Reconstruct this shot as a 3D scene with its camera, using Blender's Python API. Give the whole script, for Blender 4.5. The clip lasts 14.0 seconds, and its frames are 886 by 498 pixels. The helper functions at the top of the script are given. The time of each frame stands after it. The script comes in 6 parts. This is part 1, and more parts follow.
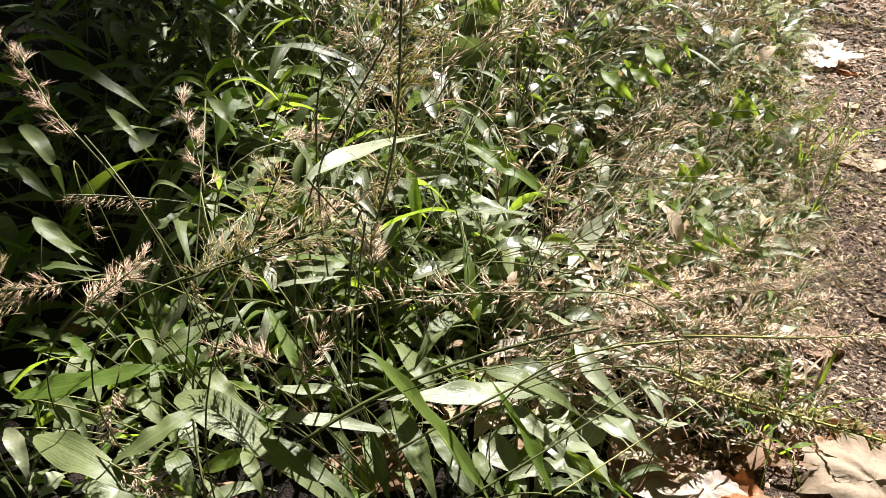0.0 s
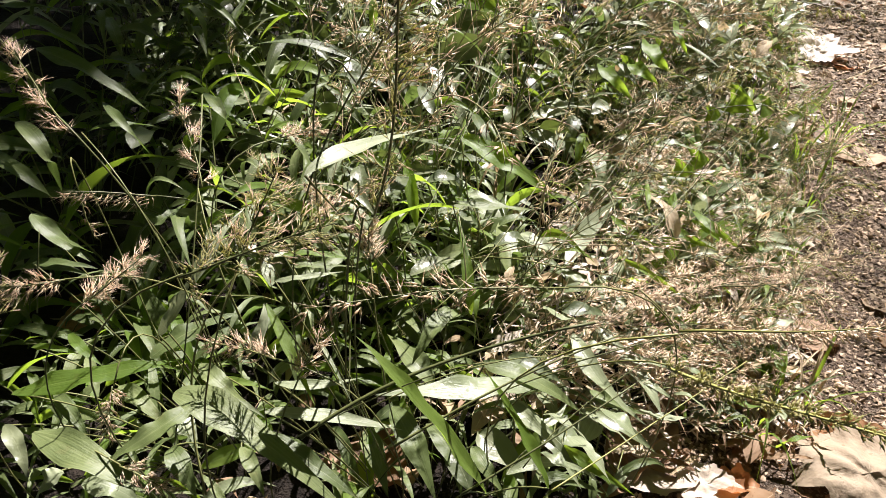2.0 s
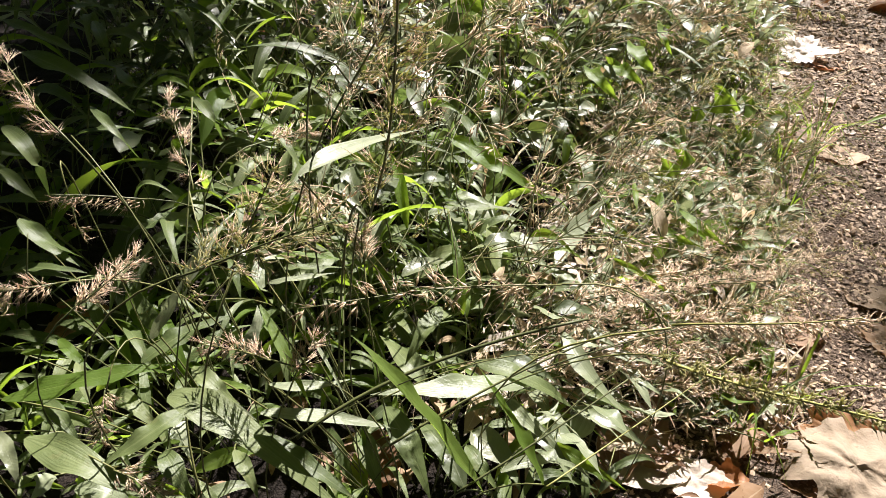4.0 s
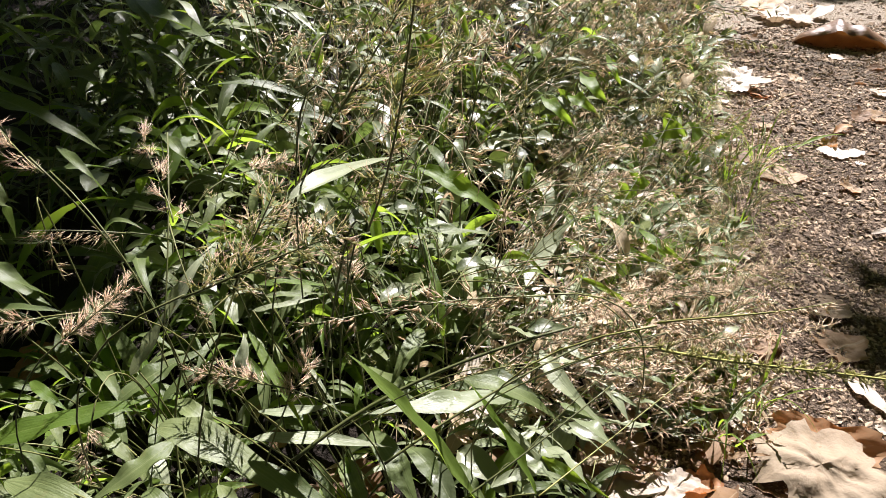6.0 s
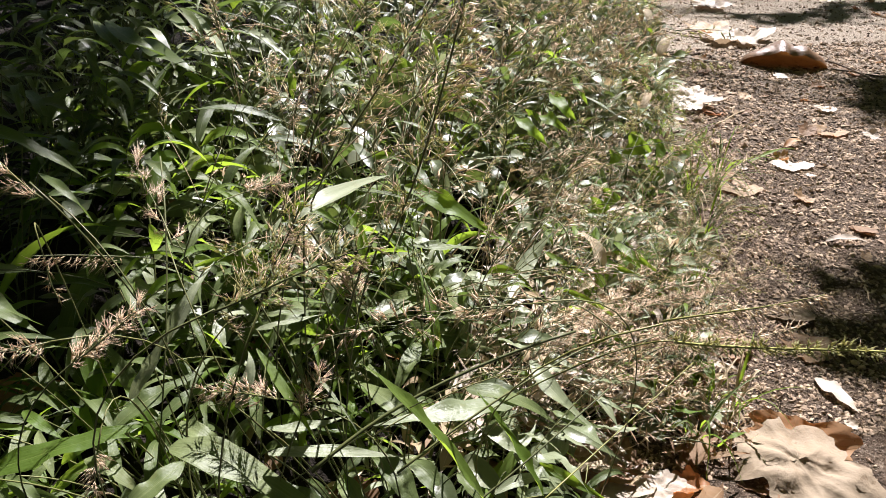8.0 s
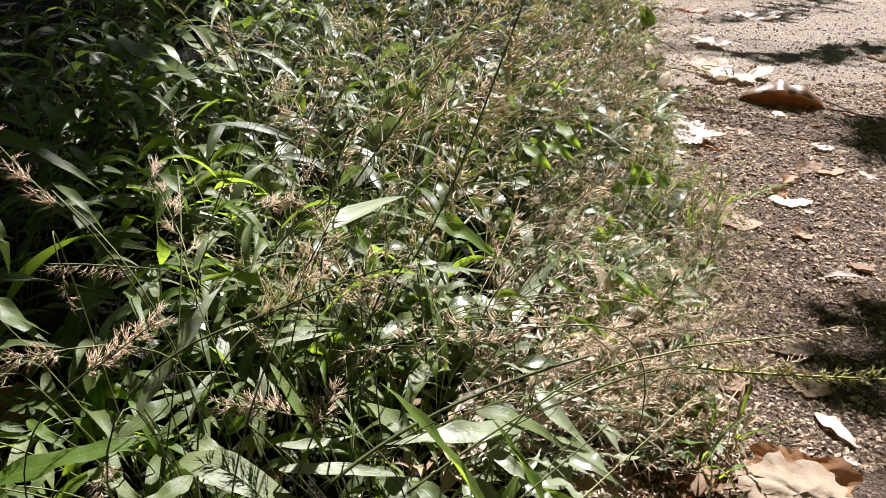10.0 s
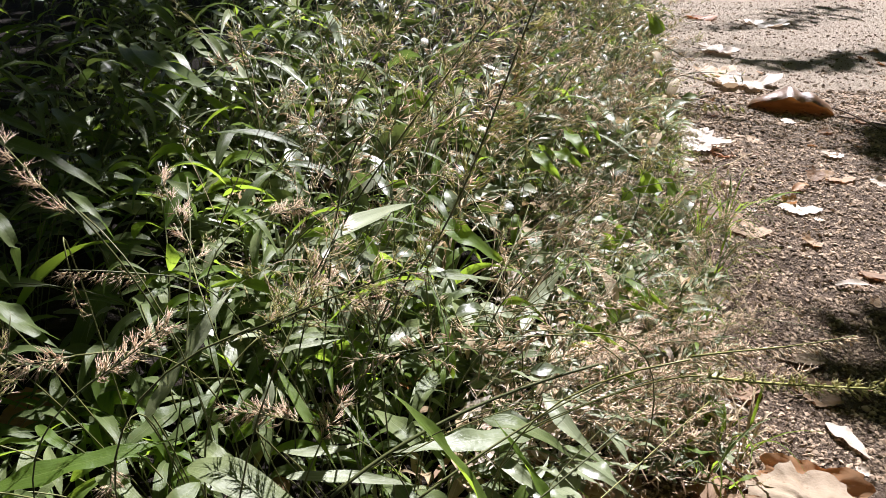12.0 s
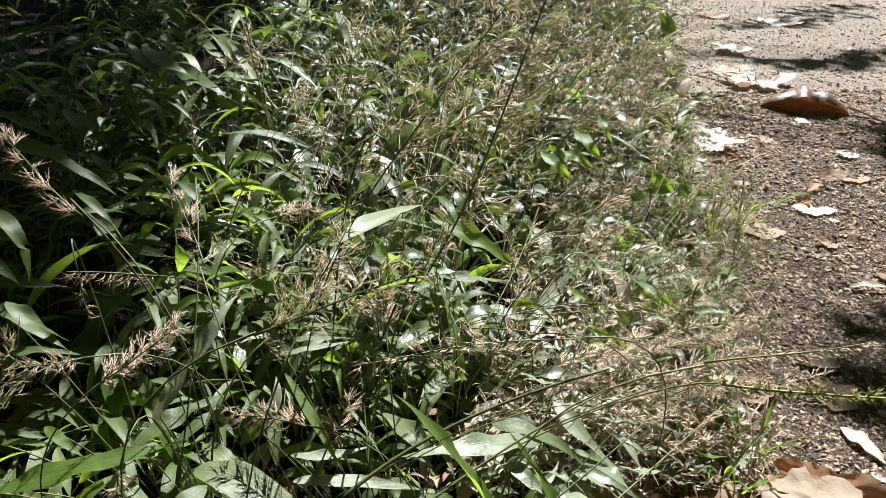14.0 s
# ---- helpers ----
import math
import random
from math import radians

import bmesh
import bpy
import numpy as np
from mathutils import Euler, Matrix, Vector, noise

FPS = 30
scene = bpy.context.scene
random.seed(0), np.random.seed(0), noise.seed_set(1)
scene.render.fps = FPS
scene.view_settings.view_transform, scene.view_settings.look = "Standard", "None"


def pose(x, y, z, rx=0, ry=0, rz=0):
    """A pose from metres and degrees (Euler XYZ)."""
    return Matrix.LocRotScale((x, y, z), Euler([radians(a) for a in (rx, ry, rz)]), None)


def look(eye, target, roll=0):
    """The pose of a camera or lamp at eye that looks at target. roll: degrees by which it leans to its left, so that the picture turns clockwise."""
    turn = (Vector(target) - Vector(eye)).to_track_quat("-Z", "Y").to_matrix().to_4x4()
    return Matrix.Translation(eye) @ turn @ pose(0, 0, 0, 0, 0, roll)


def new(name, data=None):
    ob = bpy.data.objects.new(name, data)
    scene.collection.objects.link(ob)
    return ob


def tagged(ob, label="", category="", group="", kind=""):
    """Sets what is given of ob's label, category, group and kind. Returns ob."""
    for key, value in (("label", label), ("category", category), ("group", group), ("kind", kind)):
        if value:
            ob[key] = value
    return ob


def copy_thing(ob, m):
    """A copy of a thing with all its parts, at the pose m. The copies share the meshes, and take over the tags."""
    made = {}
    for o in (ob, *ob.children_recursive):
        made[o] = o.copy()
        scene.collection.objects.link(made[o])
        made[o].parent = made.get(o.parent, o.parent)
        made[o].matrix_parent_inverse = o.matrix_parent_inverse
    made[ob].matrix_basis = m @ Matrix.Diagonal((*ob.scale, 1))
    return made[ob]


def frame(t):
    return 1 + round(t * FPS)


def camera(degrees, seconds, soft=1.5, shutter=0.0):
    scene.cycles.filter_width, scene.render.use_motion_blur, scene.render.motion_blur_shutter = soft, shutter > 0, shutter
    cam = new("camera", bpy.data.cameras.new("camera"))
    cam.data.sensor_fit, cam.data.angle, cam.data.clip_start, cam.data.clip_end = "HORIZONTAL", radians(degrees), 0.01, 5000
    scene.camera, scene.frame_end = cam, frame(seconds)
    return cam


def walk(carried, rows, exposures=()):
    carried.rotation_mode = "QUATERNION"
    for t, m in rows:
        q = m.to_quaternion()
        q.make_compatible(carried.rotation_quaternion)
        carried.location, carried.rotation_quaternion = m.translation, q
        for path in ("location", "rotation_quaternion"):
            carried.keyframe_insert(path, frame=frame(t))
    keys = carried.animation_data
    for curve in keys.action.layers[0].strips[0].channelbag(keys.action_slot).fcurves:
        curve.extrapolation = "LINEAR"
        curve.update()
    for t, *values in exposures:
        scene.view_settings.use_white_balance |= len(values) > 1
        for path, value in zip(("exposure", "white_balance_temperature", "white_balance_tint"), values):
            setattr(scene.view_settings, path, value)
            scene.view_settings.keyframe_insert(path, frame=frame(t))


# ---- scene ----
cam = camera(68.5, 14.0, soft=0.5)
PATH = [
    (0, (0.005, 0.001, 0.601), (-0.002, 1.612, -0.584), -0.7),
    (0.5, (0.005, 0.001, 0.602), (0.0, 1.607, -0.59), -0.9),
    (1, (0.006, 0.001, 0.602), (0.0, 1.607, -0.591), -0.9),
    (1.5, (0.005, 0.0, 0.601), (0.005, 1.606, -0.592), -0.9),
    (2, (0.005, 0.0, 0.602), (0.006, 1.603, -0.595), -0.7),
    (2.5, (0.005, 0.0, 0.602), (0.009, 1.6, -0.599), -0.6),
    (3, (0.005, 0.0, 0.602), (0.012, 1.599, -0.6), -0.7),
    (5.3, (-0.012, -0.012, 0.6), (0.12, 1.631, -0.533), 0.3),
    (5.5, (-0.014, -0.013, 0.597), (0.133, 1.637, -0.524), 0.3),
    (6, (-0.022, -0.022, 0.6), (0.165, 1.641, -0.496), -0.0),
    (6.5, (-0.03, -0.026, 0.601), (0.191, 1.642, -0.481), 0.2),
    (7, (-0.039, -0.029, 0.603), (0.218, 1.64, -0.468), 0.4),
    (7.5, (-0.047, -0.033, 0.602), (0.241, 1.643, -0.451), 0.1),
    (8, (-0.055, -0.035, 0.603), (0.26, 1.646, -0.434), 0.5),
    (8.2, (-0.057, -0.035, 0.602), (0.264, 1.65, -0.427), 0.6),
    (10.5, (-0.074, -0.038, 0.603), (0.263, 1.683, -0.36), 3.1),
    (11, (-0.072, -0.036, 0.602), (0.255, 1.688, -0.357), 3.0),
    (11.5, (-0.073, -0.036, 0.602), (0.252, 1.69, -0.354), 2.8),
    (12, (-0.073, -0.037, 0.603), (0.246, 1.692, -0.35), 2.5),
    (12.5, (-0.073, -0.035, 0.603), (0.236, 1.695, -0.351), 2.2),
    (13, (-0.072, -0.034, 0.602), (0.231, 1.699, -0.35), 2.1),
    (13.5, (-0.072, -0.032, 0.602), (0.224, 1.7, -0.352), 2.3),
    (14, (-0.071, -0.032, 0.602), (0.217, 1.702, -0.352), 2.1),
]
EXPOSURES = [(0.0, 1.54, 6180, 20), (3.0, 1.54, 6180, 20), (6.5, 1.39, 6060, 20), (8.0, 1.35, 5980, 20), (11.0, 1.34, 5890, 21), (13.0, 1.34, 5740, 20), (14.0, 1.30, 5670, 15)]
walk(cam, [(t, look(eye, target, roll)) for t, eye, target, roll in PATH], EXPOSURES)

# ---------------------------------------------------------------- light
SUN_TURN, SUN_HEIGHT = 28.0, 52.0          # degrees to the right of +y, degrees above the horizon
TO_SUN = Vector((math.sin(radians(SUN_TURN)) * math.cos(radians(SUN_HEIGHT)),
                 math.cos(radians(SUN_TURN)) * math.cos(radians(SUN_HEIGHT)), math.sin(radians(SUN_HEIGHT))))
world = bpy.data.worlds.new("sky")
scene.world = world
world.use_nodes = True
sky = world.node_tree.nodes.new("ShaderNodeTexSky")
sky.sky_type, sky.sun_disc = "NISHITA", False
sky.sun_elevation, sky.sun_rotation = radians(SUN_HEIGHT), radians(SUN_TURN)
world.node_tree.nodes["Background"].inputs["Strength"].default_value = 0.0105
world.node_tree.links.new(sky.outputs["Color"], world.node_tree.nodes["Background"].inputs["Color"])
sun = new("sun", bpy.data.lights.new("sun", "SUN"))
sun.data.energy, sun.data.angle, sun.data.color = 5.7, radians(0.53), (1.0, 0.95, 0.86)
sun.matrix_world = look((0, 0, 8), Vector((0, 0, 8)) - TO_SUN)

# ---------------------------------------------------------------- materials


class Nodes:
    """Short hand for building a node material."""

    def __init__(self, name):
        self.mat = bpy.data.materials.new(name)
        self.mat.use_nodes = True
        self.tree = self.mat.node_tree
        self.tree.nodes.clear()
        self.out = self.add("ShaderNodeOutputMaterial")

    def add(self, kind, **values):
        node = self.tree.nodes.new(kind)
        for key, value in values.items():
            node.inputs[key.replace("_", " ")].default_value = value
        return node

    def join(self, a, b):
        self.tree.links.new(a, b)

    def ramp(self, source, stops):
        node = self.add("ShaderNodeValToRGB")
        e = node.color_ramp.elements
        while len(e) < len(stops):
            e.new(0.5)
        for el, (at, colour) in zip(e, stops):
            el.position, el.color = at, (*colour, 1)
        self.join(source, node.inputs["Fac"])
        return node.outputs["Color"]

    def mix(self, fac, a, b, how="MIX"):
        node = self.tree.nodes.new("ShaderNodeMix")
        node.data_type, node.blend_type = "RGBA", how
        for value, k in ((fac, 0), (a, 6), (b, 7)):
            if isinstance(value, bpy.types.NodeSocket):
                self.join(value, node.inputs[k])
            else:
                node.inputs[k].default_value = value if k == 0 else (*value, 1)
        return node.outputs[2]

    def math(self, how, a, b=0.0, c=0.0):
        node = self.tree.nodes.new("ShaderNodeMath")
        node.operation = how
        for k, value in enumerate((a, b, c)):
            if isinstance(value, bpy.types.NodeSocket):
                self.join(value, node.inputs[k])
            else:
                node.inputs[k].default_value = value
        return node.outputs[0]

    def noise(self, scale, detail=3.0, rough=0.55, vector=None):
        node = self.add("ShaderNodeTexNoise", Scale=scale, Detail=detail, Roughness=rough)
        if vector is None:
            vector = self.tree.nodes.new("ShaderNodeTexCoord").outputs["Object"]
        self.join(vector, node.inputs["Vector"])
        return node.outputs["Fac"]

    def bump(self, height, strength, distance):
        node = self.add("ShaderNodeBump", Strength=strength, Distance=distance)
        self.join(height, node.inputs["Height"])
        return node.outputs["Normal"]

    def finish(self, shader):
        self.join(shader, self.out.inputs["Surface"])
        return self.mat


def leaf_material(name, dark, mid, light, rough=0.42, through_it=0.35, glow=(0.30, 0.42, 0.04), veins=16.0, feather=0.0, spots=0.12, spot_colour=(0.22, 0.17, 0.07), gloss=0.5, relief=0.5):
    """A thin leaf: veins along it (feather: running out sideways), blotches, a soft sheen, and light coming through."""
    n = Nodes(name)
    uv = n.tree.nodes.new("ShaderNodeUVMap")
    xy = n.tree.nodes.new("ShaderNodeSeparateXYZ")
    n.join(uv.outputs["UV"], xy.inputs[0])
    u, v = xy.outputs[0], xy.outputs[1]
    side = n.math("ABSOLUTE", n.math("SUBTRACT", u, 0.5))
    run = n.math("ADD", n.math("MULTIPLY", u, veins * (1 - feather)), n.math("MULTIPLY", n.math("SUBTRACT", v, n.math("MULTIPLY", side, 0.5)), veins * feather))
    wave = n.math("SINE", n.math("MULTIPLY", run, 6.2832))
    rib = n.math("LESS_THAN", side, 0.025)
    info = n.tree.nodes.new("ShaderNodeObjectInfo")
    geo = n.tree.nodes.new("ShaderNodeNewGeometry")
    odd = n.math("FRACT", n.math("ADD", info.outputs["Random"], geo.outputs["Random Per Island"]))
    blotch = n.noise(28.0, 4.0, 0.6)
    tone = n.math("ADD", n.math("MULTIPLY", odd, 0.6), n.math("MULTIPLY", blotch, 0.4))
    colour = n.ramp(tone, [(0.15, dark), (0.5, mid), (0.85, light)])
    colour = n.mix(n.math("MULTIPLY", n.math("ADD", wave, 1.0), 0.035), colour, light)
    colour = n.mix(n.math("MULTIPLY", rib, 0.55), colour, light)
    along = n.add("ShaderNodeCombineXYZ")
    n.join(n.math("MULTIPLY", u, 11.0), along.inputs[0])
    n.join(n.math("MULTIPLY", v, 1.3), along.inputs[1])
    n.join(n.math("MULTIPLY", odd, 40.0), along.inputs[2])
    streak = n.noise(1.0, 4.0, 0.7, along.outputs[0])
    shade = n.tree.nodes.new("ShaderNodeClamp")
    n.join(n.math("MULTIPLY_ADD", streak, 3.2, -1.25), shade.inputs[0])
    colour = n.mix(n.math("MULTIPLY", shade.outputs[0], 0.55 * (1 - feather)), colour, dark)
    stain = n.math("MULTIPLY", n.math("GREATER_THAN", n.noise(95.0, 2.0), 0.66), spots)
    colour = n.mix(stain, colour, spot_colour)
    height = n.math("ADD", n.math("MULTIPLY_ADD", wave, 0.015, n.math("MULTIPLY", streak, 0.9 * (1 - feather))), n.math("ADD", n.math("MULTIPLY", n.noise(70.0, 4.0, 0.6), 2.6), n.math("MULTIPLY", rib, -0.7)))
    normal = n.bump(height, relief, 0.0011)
    skin = n.add("ShaderNodeBsdfPrincipled", Roughness=rough)
    skin.inputs["Specular IOR Level"].default_value = gloss
    n.join(colour, skin.inputs["Base Color"])
    n.join(normal, skin.inputs["Normal"])
    lit = n.add("ShaderNodeBsdfTranslucent")
    n.join(n.mix(0.55, colour, glow), lit.inputs["Color"])
    n.join(normal, lit.inputs["Normal"])
    both = n.add("ShaderNodeMixShader", Fac=through_it)
    n.join(skin.outputs[0], both.inputs[1])
    n.join(lit.outputs[0], both.inputs[2])
    return n.finish(both.outputs[0])


def plain_material(name, dark, light, scale, rough=0.8, relief=0.4, distance=0.001, gloss=0.3, fine=0.0):
    n = Nodes(name)
    info = n.tree.nodes.new("ShaderNodeObjectInfo")
    geo = n.tree.nodes.new("ShaderNodeNewGeometry")
    odd = n.math("FRACT", n.math("ADD", info.outputs["Random"], geo.outputs["Random Per Island"]))
    grain = n.noise(scale, 5.0, 0.65)
    tone = n.math("ADD", n.math("MULTIPLY", odd, 0.5), n.math("MULTIPLY", grain, 0.5))
    colour = n.ramp(tone, [(0.2, dark), (0.75, light)])
    skin = n.add("ShaderNodeBsdfPrincipled", Roughness=rough)
    skin.inputs["Specular IOR Level"].default_value = gloss
    n.join(colour, skin.inputs["Base Color"])
    n.join(n.bump(grain, relief, distance), skin.inputs["Normal"])
    return n.finish(skin.outputs[0])


def soil_material():
    n = Nodes("soil")
    where = n.tree.nodes.new("ShaderNodeTexCoord").outputs["Object"]
    big = n.noise(2.2, 4.0, 0.6, where)
    mid = n.noise(38.0, 5.0, 0.7, where)
    fine = n.noise(330.0, 4.0, 0.7, where)
    colour = n.ramp(mid, [(0.30, (0.036, 0.025, 0.016)), (0.5, (0.145, 0.099, 0.064)), (0.74, (0.33, 0.245, 0.165))])
    colour = n.mix(n.math("MULTIPLY", big, 0.4), colour, (0.155, 0.110, 0.073))
    colour = n.mix(n.math("MULTIPLY", fine, 0.55), colour, (0.10, 0.075, 0.055))
    grit = n.math("GREATER_THAN", n.noise(210.0, 1.0, 0.5, where), 0.66)
    colour = n.mix(n.math("MULTIPLY", grit, 0.6), colour, (0.42, 0.35, 0.28))
    crumbs = n.noise(120.0, 4.0, 0.65, where)
    height = n.math("ADD", n.math("MULTIPLY", mid, 2.0), n.math("ADD", n.math("MULTIPLY", fine, 0.9), n.math("ADD", n.math("MULTIPLY", grit, 0.3), n.math("MULTIPLY", crumbs, 2.8))))
    chips = n.add("ShaderNodeTexVoronoi", Scale=210.0, Randomness=1.0)
    n.join(where, chips.inputs["Vector"])
    pick = n.tree.nodes.new("ShaderNodeSeparateColor")
    n.join(chips.outputs["Color"], pick.inputs[0])
    colour = n.mix(n.math("MULTIPLY", n.math("GREATER_THAN", pick.outputs[0], 0.60), 0.40), colour, n.ramp(pick.outputs[1], [(0.0, (0.055, 0.038, 0.027)), (0.55, (0.20, 0.145, 0.105)), (1.0, (0.44, 0.36, 0.28))]))
    height = n.math("ADD", height, n.math("MULTIPLY", n.math("SUBTRACT", pick.outputs[2], n.math("MULTIPLY", chips.outputs["Distance"], 1.2)), 0.25))
    # The soil blends towards a paler tan farther along y, in noisy patches.
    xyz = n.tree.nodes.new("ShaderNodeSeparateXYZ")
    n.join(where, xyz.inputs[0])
    far_pale = n.tree.nodes.new("ShaderNodeClamp")
    n.join(n.math("ADD", n.math("MULTIPLY_ADD", xyz.outputs[1], 0.95, -1.15), n.math("MULTIPLY", n.math("SUBTRACT", big, 0.5), 1.2)), far_pale.inputs[0])
    colour = n.mix(n.math("MULTIPLY", far_pale.outputs[0], 0.72), colour, (0.62, 0.525, 0.405))
    # Dark humus under the plants, its colour taken near-black to stand in for shade.
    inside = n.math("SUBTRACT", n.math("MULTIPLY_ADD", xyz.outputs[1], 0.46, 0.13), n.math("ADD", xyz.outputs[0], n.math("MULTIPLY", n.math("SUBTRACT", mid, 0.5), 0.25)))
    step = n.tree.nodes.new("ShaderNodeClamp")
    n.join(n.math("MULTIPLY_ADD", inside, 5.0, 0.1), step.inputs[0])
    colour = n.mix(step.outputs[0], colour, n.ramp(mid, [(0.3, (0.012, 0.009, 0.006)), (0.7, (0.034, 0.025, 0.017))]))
    skin = n.add("ShaderNodeBsdfPrincipled", Roughness=0.92)
    skin.inputs["Specular IOR Level"].default_value = 0.2
    n.join(colour, skin.inputs["Base Color"])
    n.join(n.bump(height, 1.0, 0.013), skin.inputs["Normal"])
    return n.finish(skin.outputs[0])


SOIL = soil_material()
GRASS = leaf_material("grass_blade_green", (0.050, 0.073, 0.022), (0.106, 0.138, 0.045), (0.194, 0.225, 0.095), rough=0.46, through_it=0.26, glow=(0.24, 0.38, 0.05), veins=13.0, gloss=0.38)
LIME = leaf_material("young_leaf_lime", (0.10, 0.17, 0.025), (0.14, 0.22, 0.035), (0.20, 0.28, 0.06), rough=0.45, through_it=0.6, glow=(0.42, 0.60, 0.03), veins=10.0)
HERB = leaf_material("herb_leaf_green", (0.052, 0.071, 0.029), (0.099, 0.119, 0.054), (0.175, 0.190, 0.106), rough=0.40, through_it=0.18, veins=7.0, feather=0.85, gloss=0.65)
# Lighter grass green: the white sheen of sunlit blades is put into it.
PALE = leaf_material("pale_blade", (0.13, 0.165, 0.080), (0.22, 0.25, 0.140), (0.33, 0.36, 0.235), rough=0.38, through_it=0.28, glow=(0.4, 0.45, 0.18), veins=12.0, gloss=0.5)
STRAW = leaf_material("dry_blade", (0.30, 0.215, 0.12), (0.47, 0.37, 0.23), (0.62, 0.53, 0.38), rough=0.7, through_it=0.3, glow=(0.5, 0.33, 0.13), veins=14.0, gloss=0.25)
DEAD = leaf_material("dead_leaf_tan", (0.22, 0.135, 0.07), (0.34, 0.235, 0.135), (0.45, 0.345, 0.22), rough=0.62, through_it=0.28, glow=(0.65, 0.24, 0.04), veins=7.0, feather=0.85, spots=0.6, spot_colour=(0.13, 0.075, 0.035), gloss=0.3, relief=0.45)
DEAD_BUFF = leaf_material("dead_leaf_buff", (0.15, 0.108, 0.066), (0.23, 0.174, 0.112), (0.33, 0.265, 0.185), rough=0.7, through_it=0.15, glow=(0.6, 0.33, 0.12), veins=7.0, feather=0.85, spots=0.35, spot_colour=(0.16, 0.10, 0.055), gloss=0.2, relief=0.8)
DEAD_DARK = leaf_material("dead_leaf_brown", (0.12, 0.07, 0.038), (0.20, 0.125, 0.07), (0.31, 0.21, 0.13), rough=0.66, through_it=0.25, glow=(0.5, 0.17, 0.03), veins=7.0, feather=0.85, spots=0.6, spot_colour=(0.07, 0.04, 0.02), gloss=0.3, relief=0.45)
DEAD_PALE = leaf_material("dead_leaf_pale", (0.31, 0.250, 0.180), (0.475, 0.405, 0.325), (0.61, 0.545, 0.46), rough=0.55, through_it=0.2, glow=(0.6, 0.4, 0.2), veins=7.0, feather=0.85, spots=0.22, spot_colour=(0.30, 0.22, 0.14), gloss=0.35, relief=0.6)
DEAD_ORANGE = leaf_material("dead_leaf_orange", (0.25, 0.11, 0.045), (0.36, 0.19, 0.085), (0.48, 0.33, 0.19), rough=0.55, through_it=0.35, glow=(0.75, 0.20, 0.02), veins=7.0, feather=0.85, spots=0.4, spot_colour=(0.16, 0.06, 0.02), gloss=0.35, relief=0.22)
DEAD_CURL = leaf_material("dead_leaf_curled", (0.10, 0.048, 0.020), (0.17, 0.085, 0.036), (0.32, 0.20, 0.10), rough=0.46, through_it=0.07, glow=(0.8, 0.28, 0.02), veins=7.0, feather=0.85, spots=0.5, spot_colour=(0.08, 0.035, 0.012), gloss=1.0, relief=0.7)
STEM = plain_material("green_stem", (0.055, 0.066, 0.020), (0.17, 0.175, 0.058), 90.0, rough=0.5, gloss=0.35)
STEM_OLIVE = plain_material("olive_stem", (0.15, 0.16, 0.035), (0.34, 0.33, 0.10), 90.0, rough=0.5, gloss=0.35)
STEM_DRY = plain_material("dry_stem", (0.22, 0.16, 0.085), (0.42, 0.33, 0.21), 90.0, rough=0.75)
SEED = leaf_material("seed_husk", (0.50, 0.36, 0.21), (0.76, 0.61, 0.41), (0.90, 0.80, 0.62), rough=0.5, through_it=0.35, glow=(0.95, 0.80, 0.55), veins=3.0, spots=0.2, gloss=0.35)
SEED_GREEN = leaf_material("seed_husk_green", (0.22, 0.22, 0.085), (0.40, 0.37, 0.17), (0.62, 0.56, 0.32), rough=0.5, through_it=0.6, glow=(0.72, 0.70, 0.30), veins=3.0, spots=0.2, gloss=0.35)
AWN = leaf_material("seed_awn", (0.55, 0.33, 0.21), (0.77, 0.57, 0.41), (0.88, 0.76, 0.60), rough=0.5, through_it=0.35, glow=(0.94, 0.66, 0.46), veins=1.0, spots=0.0, gloss=0.4)
TWIG = plain_material("twig_bark", (0.10, 0.075, 0.055), (0.24, 0.19, 0.15), 60.0, rough=0.85, relief=0.7)
STONE = plain_material("gravel_stone", (0.050, 0.034, 0.022), (0.47, 0.355, 0.245), 70.0, rough=0.85, relief=0.6)
STONE_PALE = plain_material("pale_stone", (0.38, 0.32, 0.26), (0.62, 0.55, 0.47), 50.0, rough=0.8, relief=0.5)
BARK = plain_material("tree_bark", (0.07, 0.055, 0.042), (0.17, 0.14, 0.11), 14.0, rough=0.9, relief=1.0, distance=0.02)
CANOPY = leaf_material("tree_leaf", (0.05, 0.09, 0.03), (0.08, 0.13, 0.04), (0.13, 0.18, 0.06), rough=0.5, through_it=0.3, veins=6.0, feather=0.8)

# ---------------------------------------------------------------- shapes
rnd = random.Random(11)


